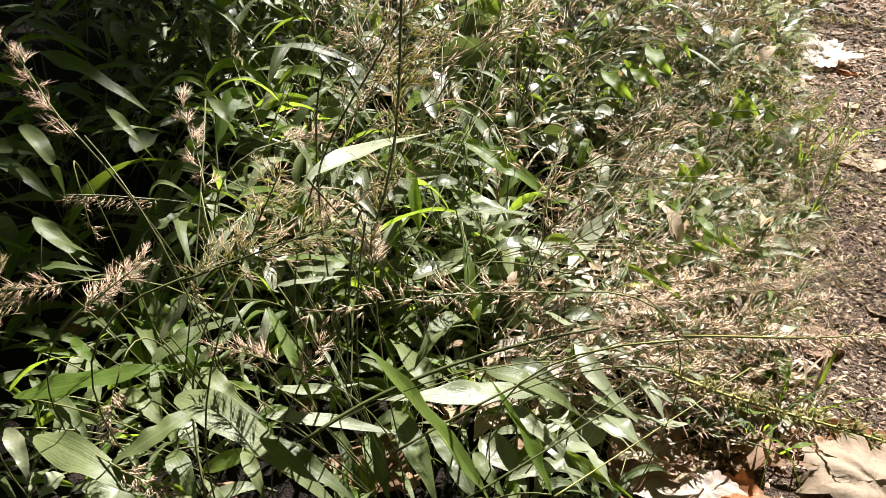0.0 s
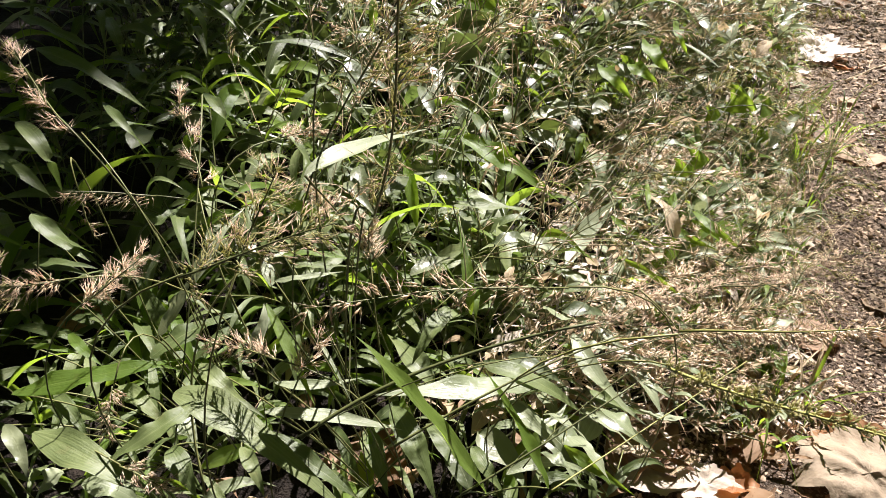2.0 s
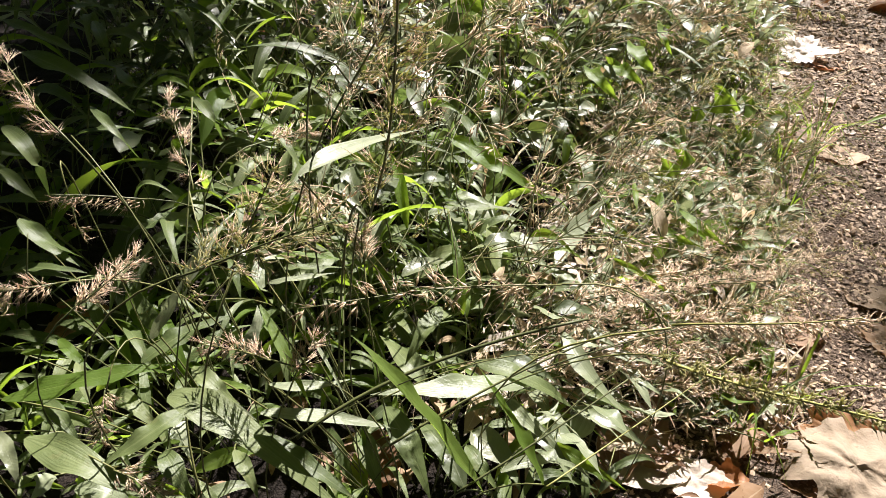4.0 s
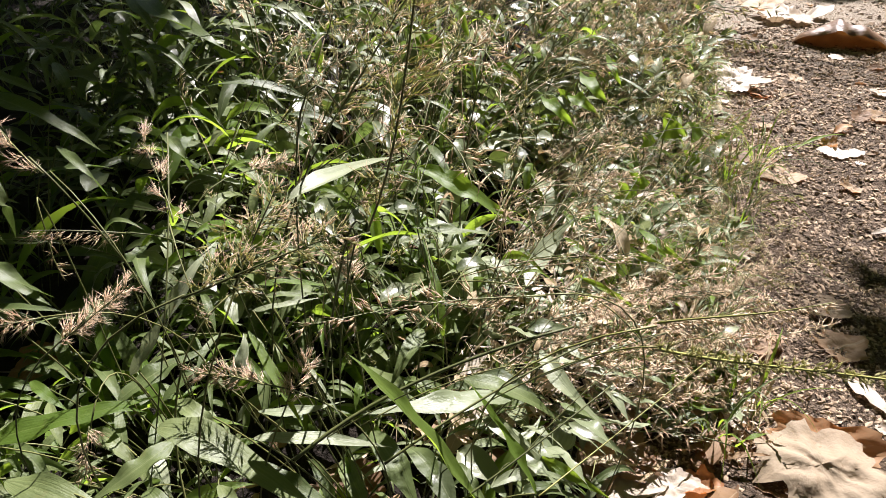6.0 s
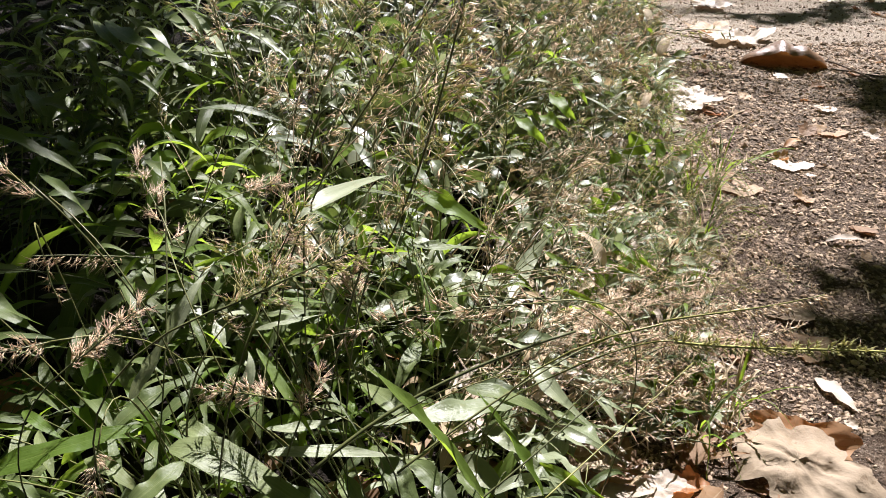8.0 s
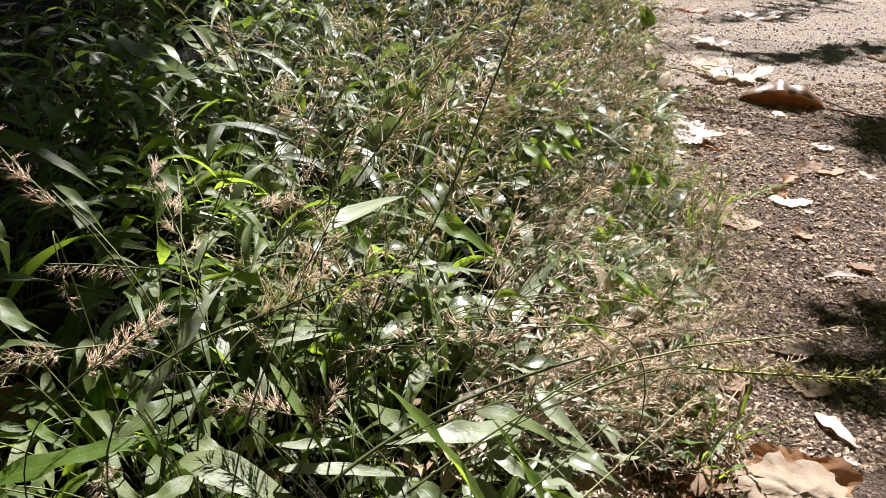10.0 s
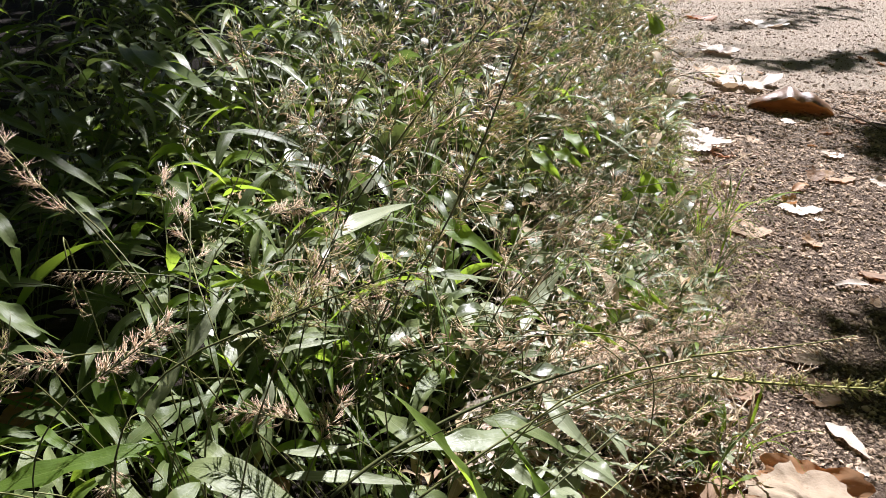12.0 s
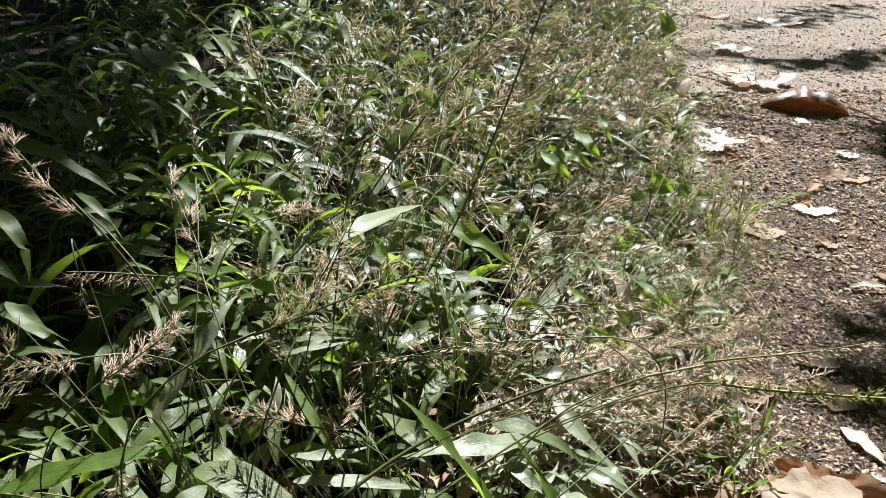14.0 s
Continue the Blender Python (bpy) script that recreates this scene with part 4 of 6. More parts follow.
hero_leaf(bright_clump, (0.074, 0.369, 0.140), (0.095, 0.363, 0.140), (0.116, 0.387, 0.140), 0.0115, PALE, face=(0.05, -0.1, 1))
hero_leaf(bright_clump, (0.058, 0.371, 0.160), (0.078, 0.356, 0.160), (0.104, 0.339, 0.140), 0.0102, PALE, face=(0.05, -0.1, 1))
hero_leaf(bright_clump, (0.116, 0.394, 0.100), (0.134, 0.390, 0.100), (0.153, 0.407, 0.100), 0.0135, PALE, face=(0.05, -0.1, 1))
hero_leaf(bright_clump, (0.052, 0.299, 0.160), (0.090, 0.309, 0.160), (0.128, 0.314, 0.130), 0.0106, PALE, face=(0.05, -0.1, 1))
hero_leaf(bright_clump, (0.081, 0.307, 0.140), (0.103, 0.306, 0.140), (0.135, 0.307, 0.120), 0.0126, GRASS, face=(0.05, -0.1, 1))
hero_leaf(bright_clump, (0.049, 0.354, 0.120), (0.066, 0.326, 0.120), (0.072, 0.312, 0.110), 0.0105, PALE, face=(0.05, -0.1, 1))
hero_leaf(bright_clump, (0.203, 0.464, 0.100), (0.214, 0.441, 0.100), (0.235, 0.428, 0.090), 0.0115, PALE, face=(0.05, -0.1, 1))
hero_leaf(bright_clump, (0.181, 0.461, 0.120), (0.208, 0.453, 0.120), (0.242, 0.460, 0.100), 0.0114, PALE, face=(0.05, -0.1, 1))
hero_leaf(bright_clump, (0.163, 0.492, 0.130), (0.174, 0.475, 0.130), (0.198, 0.461, 0.120), 0.0114, PALE, face=(0.05, -0.1, 1))
hero_leaf(bright_clump, (0.106, 0.347, 0.130), (0.130, 0.324, 0.130), (0.163, 0.311, 0.110), 0.0114, LIME, face=(0.1, -0.9, 0.55))
hero_leaf(bright_clump, (0.097, 0.608, 0.170), (0.113, 0.586, 0.170), (0.140, 0.589, 0.160), 0.0219, PALE, face=(0.05, -0.1, 1))
hero_leaf(bright_clump, (0.140, 0.573, 0.140), (0.151, 0.563, 0.140), (0.168, 0.553, 0.140), 0.0144, PALE, face=(0.05, -0.1, 1))
hero_leaf(bright_clump, (0.180, 0.571, 0.120), (0.188, 0.564, 0.120), (0.200, 0.558, 0.120), 0.0137, PALE, face=(0.05, -0.1, 1))
hero_leaf(bright_clump, (0.267, 0.777, 0.170), (0.282, 0.762, 0.170), (0.304, 0.764, 0.160), 0.0151, PALE, face=(0.05, -0.1, 1))
hero_leaf(bright_clump, (0.312, 0.806, 0.180), (0.329, 0.798, 0.180), (0.355, 0.800, 0.170), 0.0143, PALE, face=(0.05, -0.1, 1))
hero_leaf(bright_clump, (0.034, 0.663, 0.190), (0.057, 0.650, 0.190), (0.084, 0.646, 0.180), 0.0150, PALE, face=(0.05, -0.1, 1))
hero_leaf(bright_clump, (0.455, 0.692, 0.060), (0.335, 0.678, 0.100), (0.310, 0.691, 0.100), 0.0108, PALE, face=(0.05, -0.1, 1))
hero_leaf(bright_clump, (0.209, 0.656, 0.160), (0.227, 0.620, 0.160), (0.271, 0.627, 0.130), 0.0083, LIME, face=(0.1, -0.9, 0.55))
hero_leaf(bright_clump, (0.267, 0.718, 0.170), (0.260, 0.684, 0.170), (0.258, 0.661, 0.160), 0.0101, LIME, face=(0.1, -0.9, 0.55))
hero_leaf(bright_clump, (0.309, 0.722, 0.150), (0.290, 0.682, 0.150), (0.282, 0.672, 0.140), 0.0129, LIME, face=(0.1, -0.9, 0.55))
hero_leaf(bright_clump, (0.210, 0.580, 0.150), (0.242, 0.561, 0.140), (0.294, 0.549, 0.100), 0.0074, LIME, face=(0.1, -0.9, 0.55))
hero_leaf(bright_clump, (0.331, 0.701, 0.120), (0.356, 0.682, 0.110), (0.395, 0.667, 0.080), 0.0089, LIME, face=(0.1, -0.9, 0.55))
hero_leaf(bright_clump, (0.221, 0.705, 0.170), (0.222, 0.678, 0.170), (0.224, 0.662, 0.160), 0.0100, LIME, face=(0.1, -0.9, 0.55))
middle_clump = hero_plant(0.06, 0.62)
hero_leaf(middle_clump, (-0.077, 0.339, 0.405), (-0.043, 0.380, 0.402), (-0.005, 0.478, 0.366), 0.017, PALE, fold=0.5, twist=10, wave=0.03, wide_at=0.36)
hero_leaf(middle_clump, (0.027, 0.652, 0.270), (0.078, 0.626, 0.250), (0.134, 0.606, 0.213), 0.027, LIME, fold=0.35, face=(-0.2, -0.4, 1))
hero_leaf(middle_clump, (0.044, 0.710, 0.270), (0.054, 0.652, 0.270), (0.081, 0.638, 0.220), 0.013, GRASS)
hero_leaf(middle_clump, (0.150, 0.598, 0.130), (0.188, 0.656, 0.145), (0.231, 0.675, 0.180), 0.026, PALE, fold=0.1, wide_at=0.40)
hero_leaf(middle_clump, (0.030, 0.438, 0.200), (0.026, 0.473, 0.235), (0.019, 0.537, 0.250), 0.011, LIME, twist=60)
hero_leaf(middle_clump, (0.015, 0.542, 0.255), (0.057, 0.540, 0.250), (0.100, 0.556, 0.235), 0.014, GRASS)
hero_leaf(middle_clump, (-0.085, 0.465, 0.300), (-0.074, 0.463, 0.290), (-0.065, 0.479, 0.260), 0.016, GRASS)
hero_leaf(middle_clump, (-0.022, 0.796, 0.270), (-0.009, 0.735, 0.270), (0.008, 0.727, 0.240), 0.016, HERB)
shaded_clump = hero_plant(-0.5, 0.72)
hero_leaf(shaded_clump, (-0.445, 0.719, 0.352), (-0.365, 0.672, 0.338), (-0.317, 0.670, 0.296), 0.0238, GRASS, wide_at=0.32, fold=0.3)
hero_leaf(shaded_clump, (-0.510, 0.812, 0.360), (-0.424, 0.747, 0.355), (-0.385, 0.772, 0.310), 0.0176, GRASS, wide_at=0.32, fold=0.3)
hero_leaf(shaded_clump, (-0.482, 0.615, 0.280), (-0.409, 0.560, 0.285), (-0.385, 0.558, 0.250), 0.0194, GRASS, wide_at=0.32, fold=0.3)
hero_leaf(shaded_clump, (-0.418, 0.598, 0.320), (-0.375, 0.557, 0.310), (-0.387, 0.576, 0.250), 0.0176, GRASS, wide_at=0.32, fold=0.3)
hero_leaf(shaded_clump, (-0.362, 0.665, 0.310), (-0.318, 0.609, 0.310), (-0.306, 0.620, 0.270), 0.0106, GRASS, wide_at=0.32, fold=0.3)
hero_leaf(shaded_clump, (-0.563, 0.844, 0.360), (-0.479, 0.811, 0.370), (-0.453, 0.871, 0.340), 0.0132, GRASS, wide_at=0.32, fold=0.3)
hero_leaf(shaded_clump, (-0.454, 0.864, 0.360), (-0.388, 0.817, 0.370), (-0.370, 0.847, 0.350), 0.0114, GRASS, wide_at=0.32, fold=0.3)
hero_leaf(shaded_clump, (-0.267, 0.711, 0.300), (-0.235, 0.660, 0.300), (-0.233, 0.678, 0.260), 0.0141, GRASS, wide_at=0.32, fold=0.3)
hero_leaf(shaded_clump, (-0.446, 0.901, 0.330), (-0.400, 0.814, 0.330), (-0.419, 0.850, 0.290), 0.0158, GRASS, wide_at=0.32, fold=0.3)
hero_leaf(shaded_clump, (-0.374, 0.635, 0.290), (-0.327, 0.632, 0.300), (-0.312, 0.680, 0.270), 0.0123, GRASS, wide_at=0.32, fold=0.3)
hero_leaf(shaded_clump, (-0.371, 0.499, 0.275), (-0.344, 0.484, 0.260), (-0.332, 0.505, 0.225), 0.0158, GRASS, wide_at=0.32, fold=0.3)
hero_leaf(shaded_clump, (-0.385, 1.013, 0.310), (-0.329, 0.924, 0.320), (-0.323, 0.900, 0.280), 0.0132, GRASS, wide_at=0.32, fold=0.3)
hero_leaf(shaded_clump, (-0.387, 0.806, 0.300), (-0.351, 0.750, 0.300), (-0.351, 0.805, 0.270), 0.0141, GRASS, wide_at=0.32, fold=0.3)
far_clump = hero_plant(-0.3, 1.3)
hero_leaf(far_clump, (-0.360, 1.504, 0.240), (-0.261, 1.295, 0.256), (-0.215, 1.379, 0.230), 0.03, PALE)
hero_leaf(far_clump, (-0.446, 1.331, 0.330), (-0.331, 1.054, 0.349), (-0.273, 1.165, 0.280), 0.03, GRASS)
hero_leaf(far_clump, (-0.224, 1.539, 0.270), (-0.164, 1.367, 0.280), (-0.127, 1.375, 0.240), 0.02, PALE)
hero_leaf(far_clump, (-0.064, 1.913, 0.300), (-0.040, 1.620, 0.300), (-0.023, 1.571, 0.250), 0.025, PALE)
hero_leaf(far_clump, (-0.387, 1.577, 0.300), (-0.329, 1.397, 0.300), (-0.260, 1.386, 0.250), 0.03, GRASS)
hero_leaf(far_clump, (-0.332, 1.578, 0.300), (-0.288, 1.425, 0.300), (-0.248, 1.435, 0.250), 0.03, PALE)
hero_leaf(far_clump, (-0.381, 1.877, 0.310), (-0.308, 1.678, 0.320), (-0.253, 1.615, 0.300), 0.016, PALE)
hero_leaf(far_clump, (-0.234, 1.534, 0.300), (-0.190, 1.614, 0.320), (-0.151, 1.959, 0.300), 0.014, GRASS)
hero_leaf(far_clump, (-0.312, 1.481, 0.310), (-0.243, 1.249, 0.300), (-0.197, 1.171, 0.260), 0.018, PALE)
hero_leaf(far_clump, (-0.212, 1.334, 0.310), (-0.160, 1.271, 0.300), (-0.113, 1.217, 0.270), 0.018, PALE)
hero_leaf(far_clump, (-0.306, 1.247, 0.290), (-0.251, 1.185, 0.300), (-0.203, 1.182, 0.280), 0.034, PALE)
hero_leaf(far_clump, (-0.380, 1.239, 0.320), (-0.284, 1.029, 0.330), (-0.225, 1.041, 0.290), 0.034, GRASS)
hero_leaf(far_clump, (-0.468, 1.329, 0.330), (-0.405, 1.177, 0.330), (-0.374, 1.148, 0.300), 0.026, GRASS)
hero_leaf(far_clump, (-0.114, 1.159, 0.220), (-0.112, 1.175, 0.260), (-0.114, 1.222, 0.290), 0.016, LIME, face=(0.1, -0.9, 0.55))
hero_leaf(far_clump, (-0.260, 1.492, 0.320), (-0.233, 1.406, 0.320), (-0.208, 1.392, 0.300), 0.016, LIME, face=(0.1, -0.9, 0.55))
hero_leaf(far_clump, (-0.075, 1.748, 0.330), (-0.056, 1.511, 0.320), (-0.036, 1.366, 0.280), 0.02, PALE)
hero_leaf(far_clump, (-0.516, 1.708, 0.360), (-0.429, 1.506, 0.360), (-0.388, 1.488, 0.340), 0.03, GRASS)
hero_leaf(far_clump, (-0.337, 1.545, 0.300), (-0.270, 1.421, 0.310), (-0.223, 1.364, 0.290), 0.014, PALE)
lime_clump = hero_plant(0.25, 1.0)
hero_leaf(lime_clump, (0.405, 1.117, 0.250), (0.377, 1.011, 0.260), (0.404, 1.018, 0.220), 0.018, LIME, face=(0.1, -0.9, 0.55))
hero_leaf(lime_clump, (0.319, 0.990, 0.260), (0.315, 0.918, 0.260), (0.348, 0.927, 0.230), 0.026, LIME, face=(0.1, -0.9, 0.55))
hero_leaf(lime_clump, (0.228, 0.889, 0.260), (0.237, 0.831, 0.260), (0.276, 0.847, 0.220), 0.02, LIME, face=(0.1, -0.9, 0.55))
hero_leaf(lime_clump, (0.278, 0.914, 0.250), (0.290, 0.883, 0.250), (0.317, 0.884, 0.230), 0.022, LIME, face=(0.1, -0.9, 0.55))
hero_leaf(lime_clump, (0.467, 1.186, 0.240), (0.459, 1.129, 0.240), (0.469, 1.097, 0.220), 0.02, PALE)
hero_leaf(lime_clump, (0.336, 0.736, 0.120), (0.345, 0.673, 0.130), (0.389, 0.657, 0.100), 0.014, LIME, face=(0.1, -0.9, 0.55))
hero_leaf(lime_clump, (0.293, 0.678, 0.130), (0.309, 0.648, 0.130), (0.353, 0.646, 0.110), 0.012, LIME, face=(0.1, -0.9, 0.55))
hero_leaf(lime_clump, (0.836, 1.306, 0.050), (0.633, 1.057, 0.100), (0.615, 1.130, 0.100), 0.02, LIME, face=(0.1, -0.9, 0.55))
tall_stalk = hero_plant(-0.100, 0.460, "tall thin grass stalk with sparse seed clusters")
hero_stem(tall_stalk, (-0.100, 0.460, 0.050), (-0.053, 0.304, 0.352), (-0.032, 0.261, 0.432), 0.0009)
hero_spike(tall_stalk, (-0.034, 0.266, 0.423), (0.013, 0.152, 0.635), **SPARSE_GREEN)
hero_stem(tall_stalk, (-0.100, 0.470, 0.050), (-0.074, 0.358, 0.408), (-0.041, 0.337, 0.464), 0.0008)
hero_spike(tall_stalk, (-0.043, 0.338, 0.460), (0.031, 0.310, 0.577), **SPARSE_GREEN)
edge_stalks = hero_plant(0.12, 0.42, "grass stalks leaning over the path with tan seed spikes")
hero_spike(edge_stalks, (0.081, 0.304, 0.345), (-0.071, 0.259, 0.372), **LONG)
hero_spike(edge_stalks, (0.093, 0.173, 0.415), (0.122, 0.086, 0.474), stalked=False, green=STEM_OLIVE, **LONG_GREEN)
hero_stem(edge_stalks, (0.000, 0.450, 0.030), (0.060, 0.272, 0.298), (0.093, 0.173, 0.415), 0.0005, STEM_OLIVE)
hero_spike(tall_stalk, (-0.118, 0.240, 0.410), (-0.040, 0.224, 0.448), **HAZE)
hero_spike(left_clump, (-0.306, 0.318, 0.290), (-0.284, 0.338, 0.345), **HAZE)
hero_spike(tall_stalk, (-0.098, 0.255, 0.400), (-0.072, 0.268, 0.452), **HAZE)
path_stalks = hero_plant(0.22, 0.52, "grass stalks leaning out over the path with bristly tan spikes")
hero_spike(path_stalks, (0.116, 0.222, 0.384), (0.177, 0.188, 0.421), green=STEM_OLIVE, **NEAR_HANG)
hero_spike(left_clump, (-0.103, 0.294, 0.296), (-0.151, 0.310, 0.296), **BRUSH)
hero_spike(left_clump, (-0.232, 0.322, 0.320), (-0.178, 0.317, 0.362), **BRUSH)
hero_spike(left_clump, (-0.233, 0.318, 0.245), (-0.237, 0.293, 0.220), **BRUSH)
hero_spike(left_clump, (-0.214, 0.266, 0.225), (-0.173, 0.247, 0.215), **BRUSH)
hero_spike(left_clump, (-0.246, 0.336, 0.330), (-0.268, 0.316, 0.340), **BRUSH)
hero_spike(left_clump, (-0.262, 0.441, 0.385), (-0.380, 0.554, 0.425), **SPARSE)
hero_spike(left_clump, (-0.226, 0.448, 0.325), (-0.273, 0.407, 0.355), **HANG)
hero_spike(left_clump, (-0.276, 0.431, 0.330), (-0.273, 0.423, 0.300), **HANG)
hero_spike(middle_clump, (-0.191, 0.450, 0.330), (-0.225, 0.549, 0.370), **SPARSE)
hero_spike(middle_clump, (-0.132, 0.498, 0.350), (-0.100, 0.534, 0.340), **BRUSH)
hero_spike(middle_clump, (-0.046, 0.364, 0.320), (-0.047, 0.377, 0.345), **BRUSH)
hero_spike(middle_clump, (-0.078, 0.400, 0.330), (-0.086, 0.399, 0.360), **BRUSH)
hero_spike(middle_clump, (-0.089, 0.286, 0.285), (-0.074, 0.301, 0.310), **BRUSH)
hero_stem(left_clump, (-0.267, 0.430, 0.402), (-0.212, 0.414, 0.300), (-0.194, 0.437, 0.150), 0.0008)
hero_stem(middle_clump, (-0.205, 0.542, 0.370), (-0.196, 0.411, 0.280), (-0.229, 0.334, 0.120), 0.0008)
hero_stem(edge_stalks, (-0.045, 0.292, 0.250), (0.030, 0.292, 0.290), (0.092, 0.287, 0.300), 0.0005)
hero_stem(edge_stalks, (0.045, 0.349, 0.200), (0.124, 0.356, 0.230), (0.210, 0.365, 0.250), 0.0007)
hero_stem(edge_stalks, (-0.107, 0.305, 0.200), (-0.018, 0.258, 0.310), (0.033, 0.247, 0.340), 0.0005)
hero_stem(path_stalks, (0.133, 0.472, 0.120), (0.240, 0.495, 0.110), (0.347, 0.517, 0.100), 0.0007, STEM_OLIVE)
hero_spike(path_stalks, (0.340, 0.516, 0.100), (0.522, 0.533, 0.085), **CREAM)
hero_stem(path_stalks, (0.277, 0.545, 0.090), (0.359, 0.558, 0.090), (0.484, 0.593, 0.080), 0.0006, STEM_OLIVE)
hero_spike(path_stalks, (0.305, 0.554, 0.090), (0.486, 0.596, 0.080), **CREAM)
hero_spike(path_stalks, (0.176, 0.550, 0.130), (0.409, 0.595, 0.130), **CREAM)
hero_spike(path_stalks, (0.151, 0.520, 0.140), (0.282, 0.547, 0.130), **CREAM)
hero_spike(path_stalks, (0.244, 0.533, 0.110), (0.398, 0.535, 0.080), **CREAM)
hero_spike(path_stalks, (0.155, 0.504, 0.130), (0.291, 0.499, 0.100), **CREAM)
hero_spike(path_stalks, (0.206, 0.488, 0.120), (0.370, 0.493, 0.070), **CREAM)
hero_spike(path_stalks, (0.184, 0.458, 0.110), (0.295, 0.439, 0.070), **CREAM)
hero_spike(path_stalks, (0.290, 0.623, 0.110), (0.429, 0.679, 0.110), **CREAM)
hero_spike(path_stalks, (0.172, 0.477, 0.140), (0.244, 0.450, 0.110), **CREAM)
hero_spike(path_stalks, (0.247, 0.445, 0.090), (0.354, 0.462, 0.060), **CREAM)
hero_spike(path_stalks, (0.282, 0.493, 0.080), (0.382, 0.478, 0.050), **CREAM)
hero_spike(path_stalks, (0.245, 0.590, 0.120), (0.371, 0.596, 0.100), **CREAM)
hero_leaf(bright_clump, (0.109, 0.349, 0.140), (0.124, 0.324, 0.150), (0.140, 0.306, 0.130), 0.0168, PALE, face=(0.25, 0.35, 1), fold=0.15)
hero_leaf(bright_clump, (0.139, 0.379, 0.140), (0.157, 0.355, 0.150), (0.175, 0.338, 0.130), 0.0175, PALE, face=(0.25, 0.35, 1), fold=0.15)
hero_leaf(bright_clump, (0.079, 0.318, 0.160), (0.094, 0.302, 0.170), (0.111, 0.288, 0.150), 0.0139, PALE, face=(0.25, 0.35, 1), fold=0.15)
hero_leaf(bright_clump, (0.089, 0.357, 0.160), (0.104, 0.340, 0.170), (0.124, 0.335, 0.150), 0.0126, PALE, face=(0.25, 0.35, 1), fold=0.15)
hero_leaf(bright_clump, (0.137, 0.482, 0.130), (0.153, 0.456, 0.140), (0.184, 0.461, 0.130), 0.0173, PALE, face=(0.25, 0.35, 1), fold=0.15)
hero_leaf(bright_clump, (0.185, 0.470, 0.100), (0.203, 0.430, 0.110), (0.216, 0.405, 0.090), 0.0201, PALE, face=(0.25, 0.35, 1), fold=0.15)
hero_leaf(bright_clump, (0.230, 0.479, 0.090), (0.256, 0.461, 0.100), (0.291, 0.455, 0.080), 0.0151, PALE, face=(0.25, 0.35, 1), fold=0.15)
hero_leaf(bright_clump, (0.196, 0.427, 0.080), (0.214, 0.408, 0.090), (0.257, 0.424, 0.070), 0.0155, PALE, face=(0.25, 0.35, 1), fold=0.15)
hero_leaf(bright_clump, (0.137, 0.403, 0.110), (0.151, 0.379, 0.120), (0.177, 0.365, 0.100), 0.0186, PALE, face=(0.25, 0.35, 1), fold=0.15)
hero_leaf(bright_clump, (0.236, 0.449, 0.080), (0.254, 0.429, 0.090), (0.275, 0.420, 0.070), 0.0124, PALE, face=(0.25, 0.35, 1), fold=0.15)
hero_leaf(bright_clump, (0.109, 0.504, 0.150), (0.127, 0.475, 0.160), (0.158, 0.486, 0.150), 0.0149, PALE, face=(0.25, 0.35, 1), fold=0.15)
hero_leaf(bright_clump, (0.298, 0.530, 0.080), (0.308, 0.503, 0.090), (0.323, 0.488, 0.070), 0.0149, PALE, face=(0.25, 0.35, 1), fold=0.15)
hero_leaf(bright_clump, (0.314, 0.465, 0.050), (0.322, 0.445, 0.060), (0.352, 0.453, 0.050), 0.0107, LIME, face=(0.25, 0.35, 1), fold=0.15)
hero_leaf(bright_clump, (0.342, 0.407, 0.040), (0.351, 0.402, 0.060), (0.381, 0.413, 0.050), 0.0092, LIME, face=(0.25, 0.35, 1), fold=0.15)
hero_spike(path_stalks, (0.183, 0.475, 0.120), (0.302, 0.462, 0.090), **CREAM)
hero_spike(path_stalks, (0.253, 0.502, 0.100), (0.383, 0.512, 0.070), **CREAM)
hero_spike(path_stalks, (0.124, 0.448, 0.140), (0.210, 0.443, 0.120), **CREAM)
hero_spike(path_stalks, (0.212, 0.499, 0.120), (0.339, 0.526, 0.110), **CREAM)
hero_spike(path_stalks, (0.353, 0.602, 0.086), (0.513, 0.654, 0.094), **BRUSH)
hero_spike(path_stalks, (0.198, 0.521, 0.144), (0.357, 0.548, 0.144), **BRUSH)
hero_spike(path_stalks, (0.123, 0.469, 0.144), (0.238, 0.519, 0.144), **BRUSH)
hero_spike(path_stalks, (0.266, 0.588, 0.101), (0.361, 0.655, 0.108), **BRUSH)
hero_spike(path_stalks, (0.323, 0.523, 0.072), (0.401, 0.540, 0.072), **BRUSH)
hero_stem(edge_stalks, (-0.084, 0.252, 0.270), (-0.006, 0.280, 0.300), (0.097, 0.288, 0.330), 0.0014)
hero_stem(edge_stalks, (-0.029, 0.267, 0.240), (0.046, 0.293, 0.270), (0.123, 0.317, 0.290), 0.001)
hero_stem(edge_stalks, (0.015, 0.244, 0.220), (0.068, 0.266, 0.240), (0.136, 0.301, 0.260), 0.0009)
hero_stem(edge_stalks, (0.060, 0.277, 0.200), (0.111, 0.312, 0.230), (0.189, 0.349, 0.260), 0.0005)
hero_stem(edge_stalks, (0.078, 0.259, 0.200), (0.141, 0.300, 0.200), (0.245, 0.358, 0.220), 0.0007, STEM_OLIVE)
hero_stem(edge_stalks, (-0.003, 0.355, 0.280), (0.056, 0.425, 0.300), (0.121, 0.543, 0.330), 0.0005)
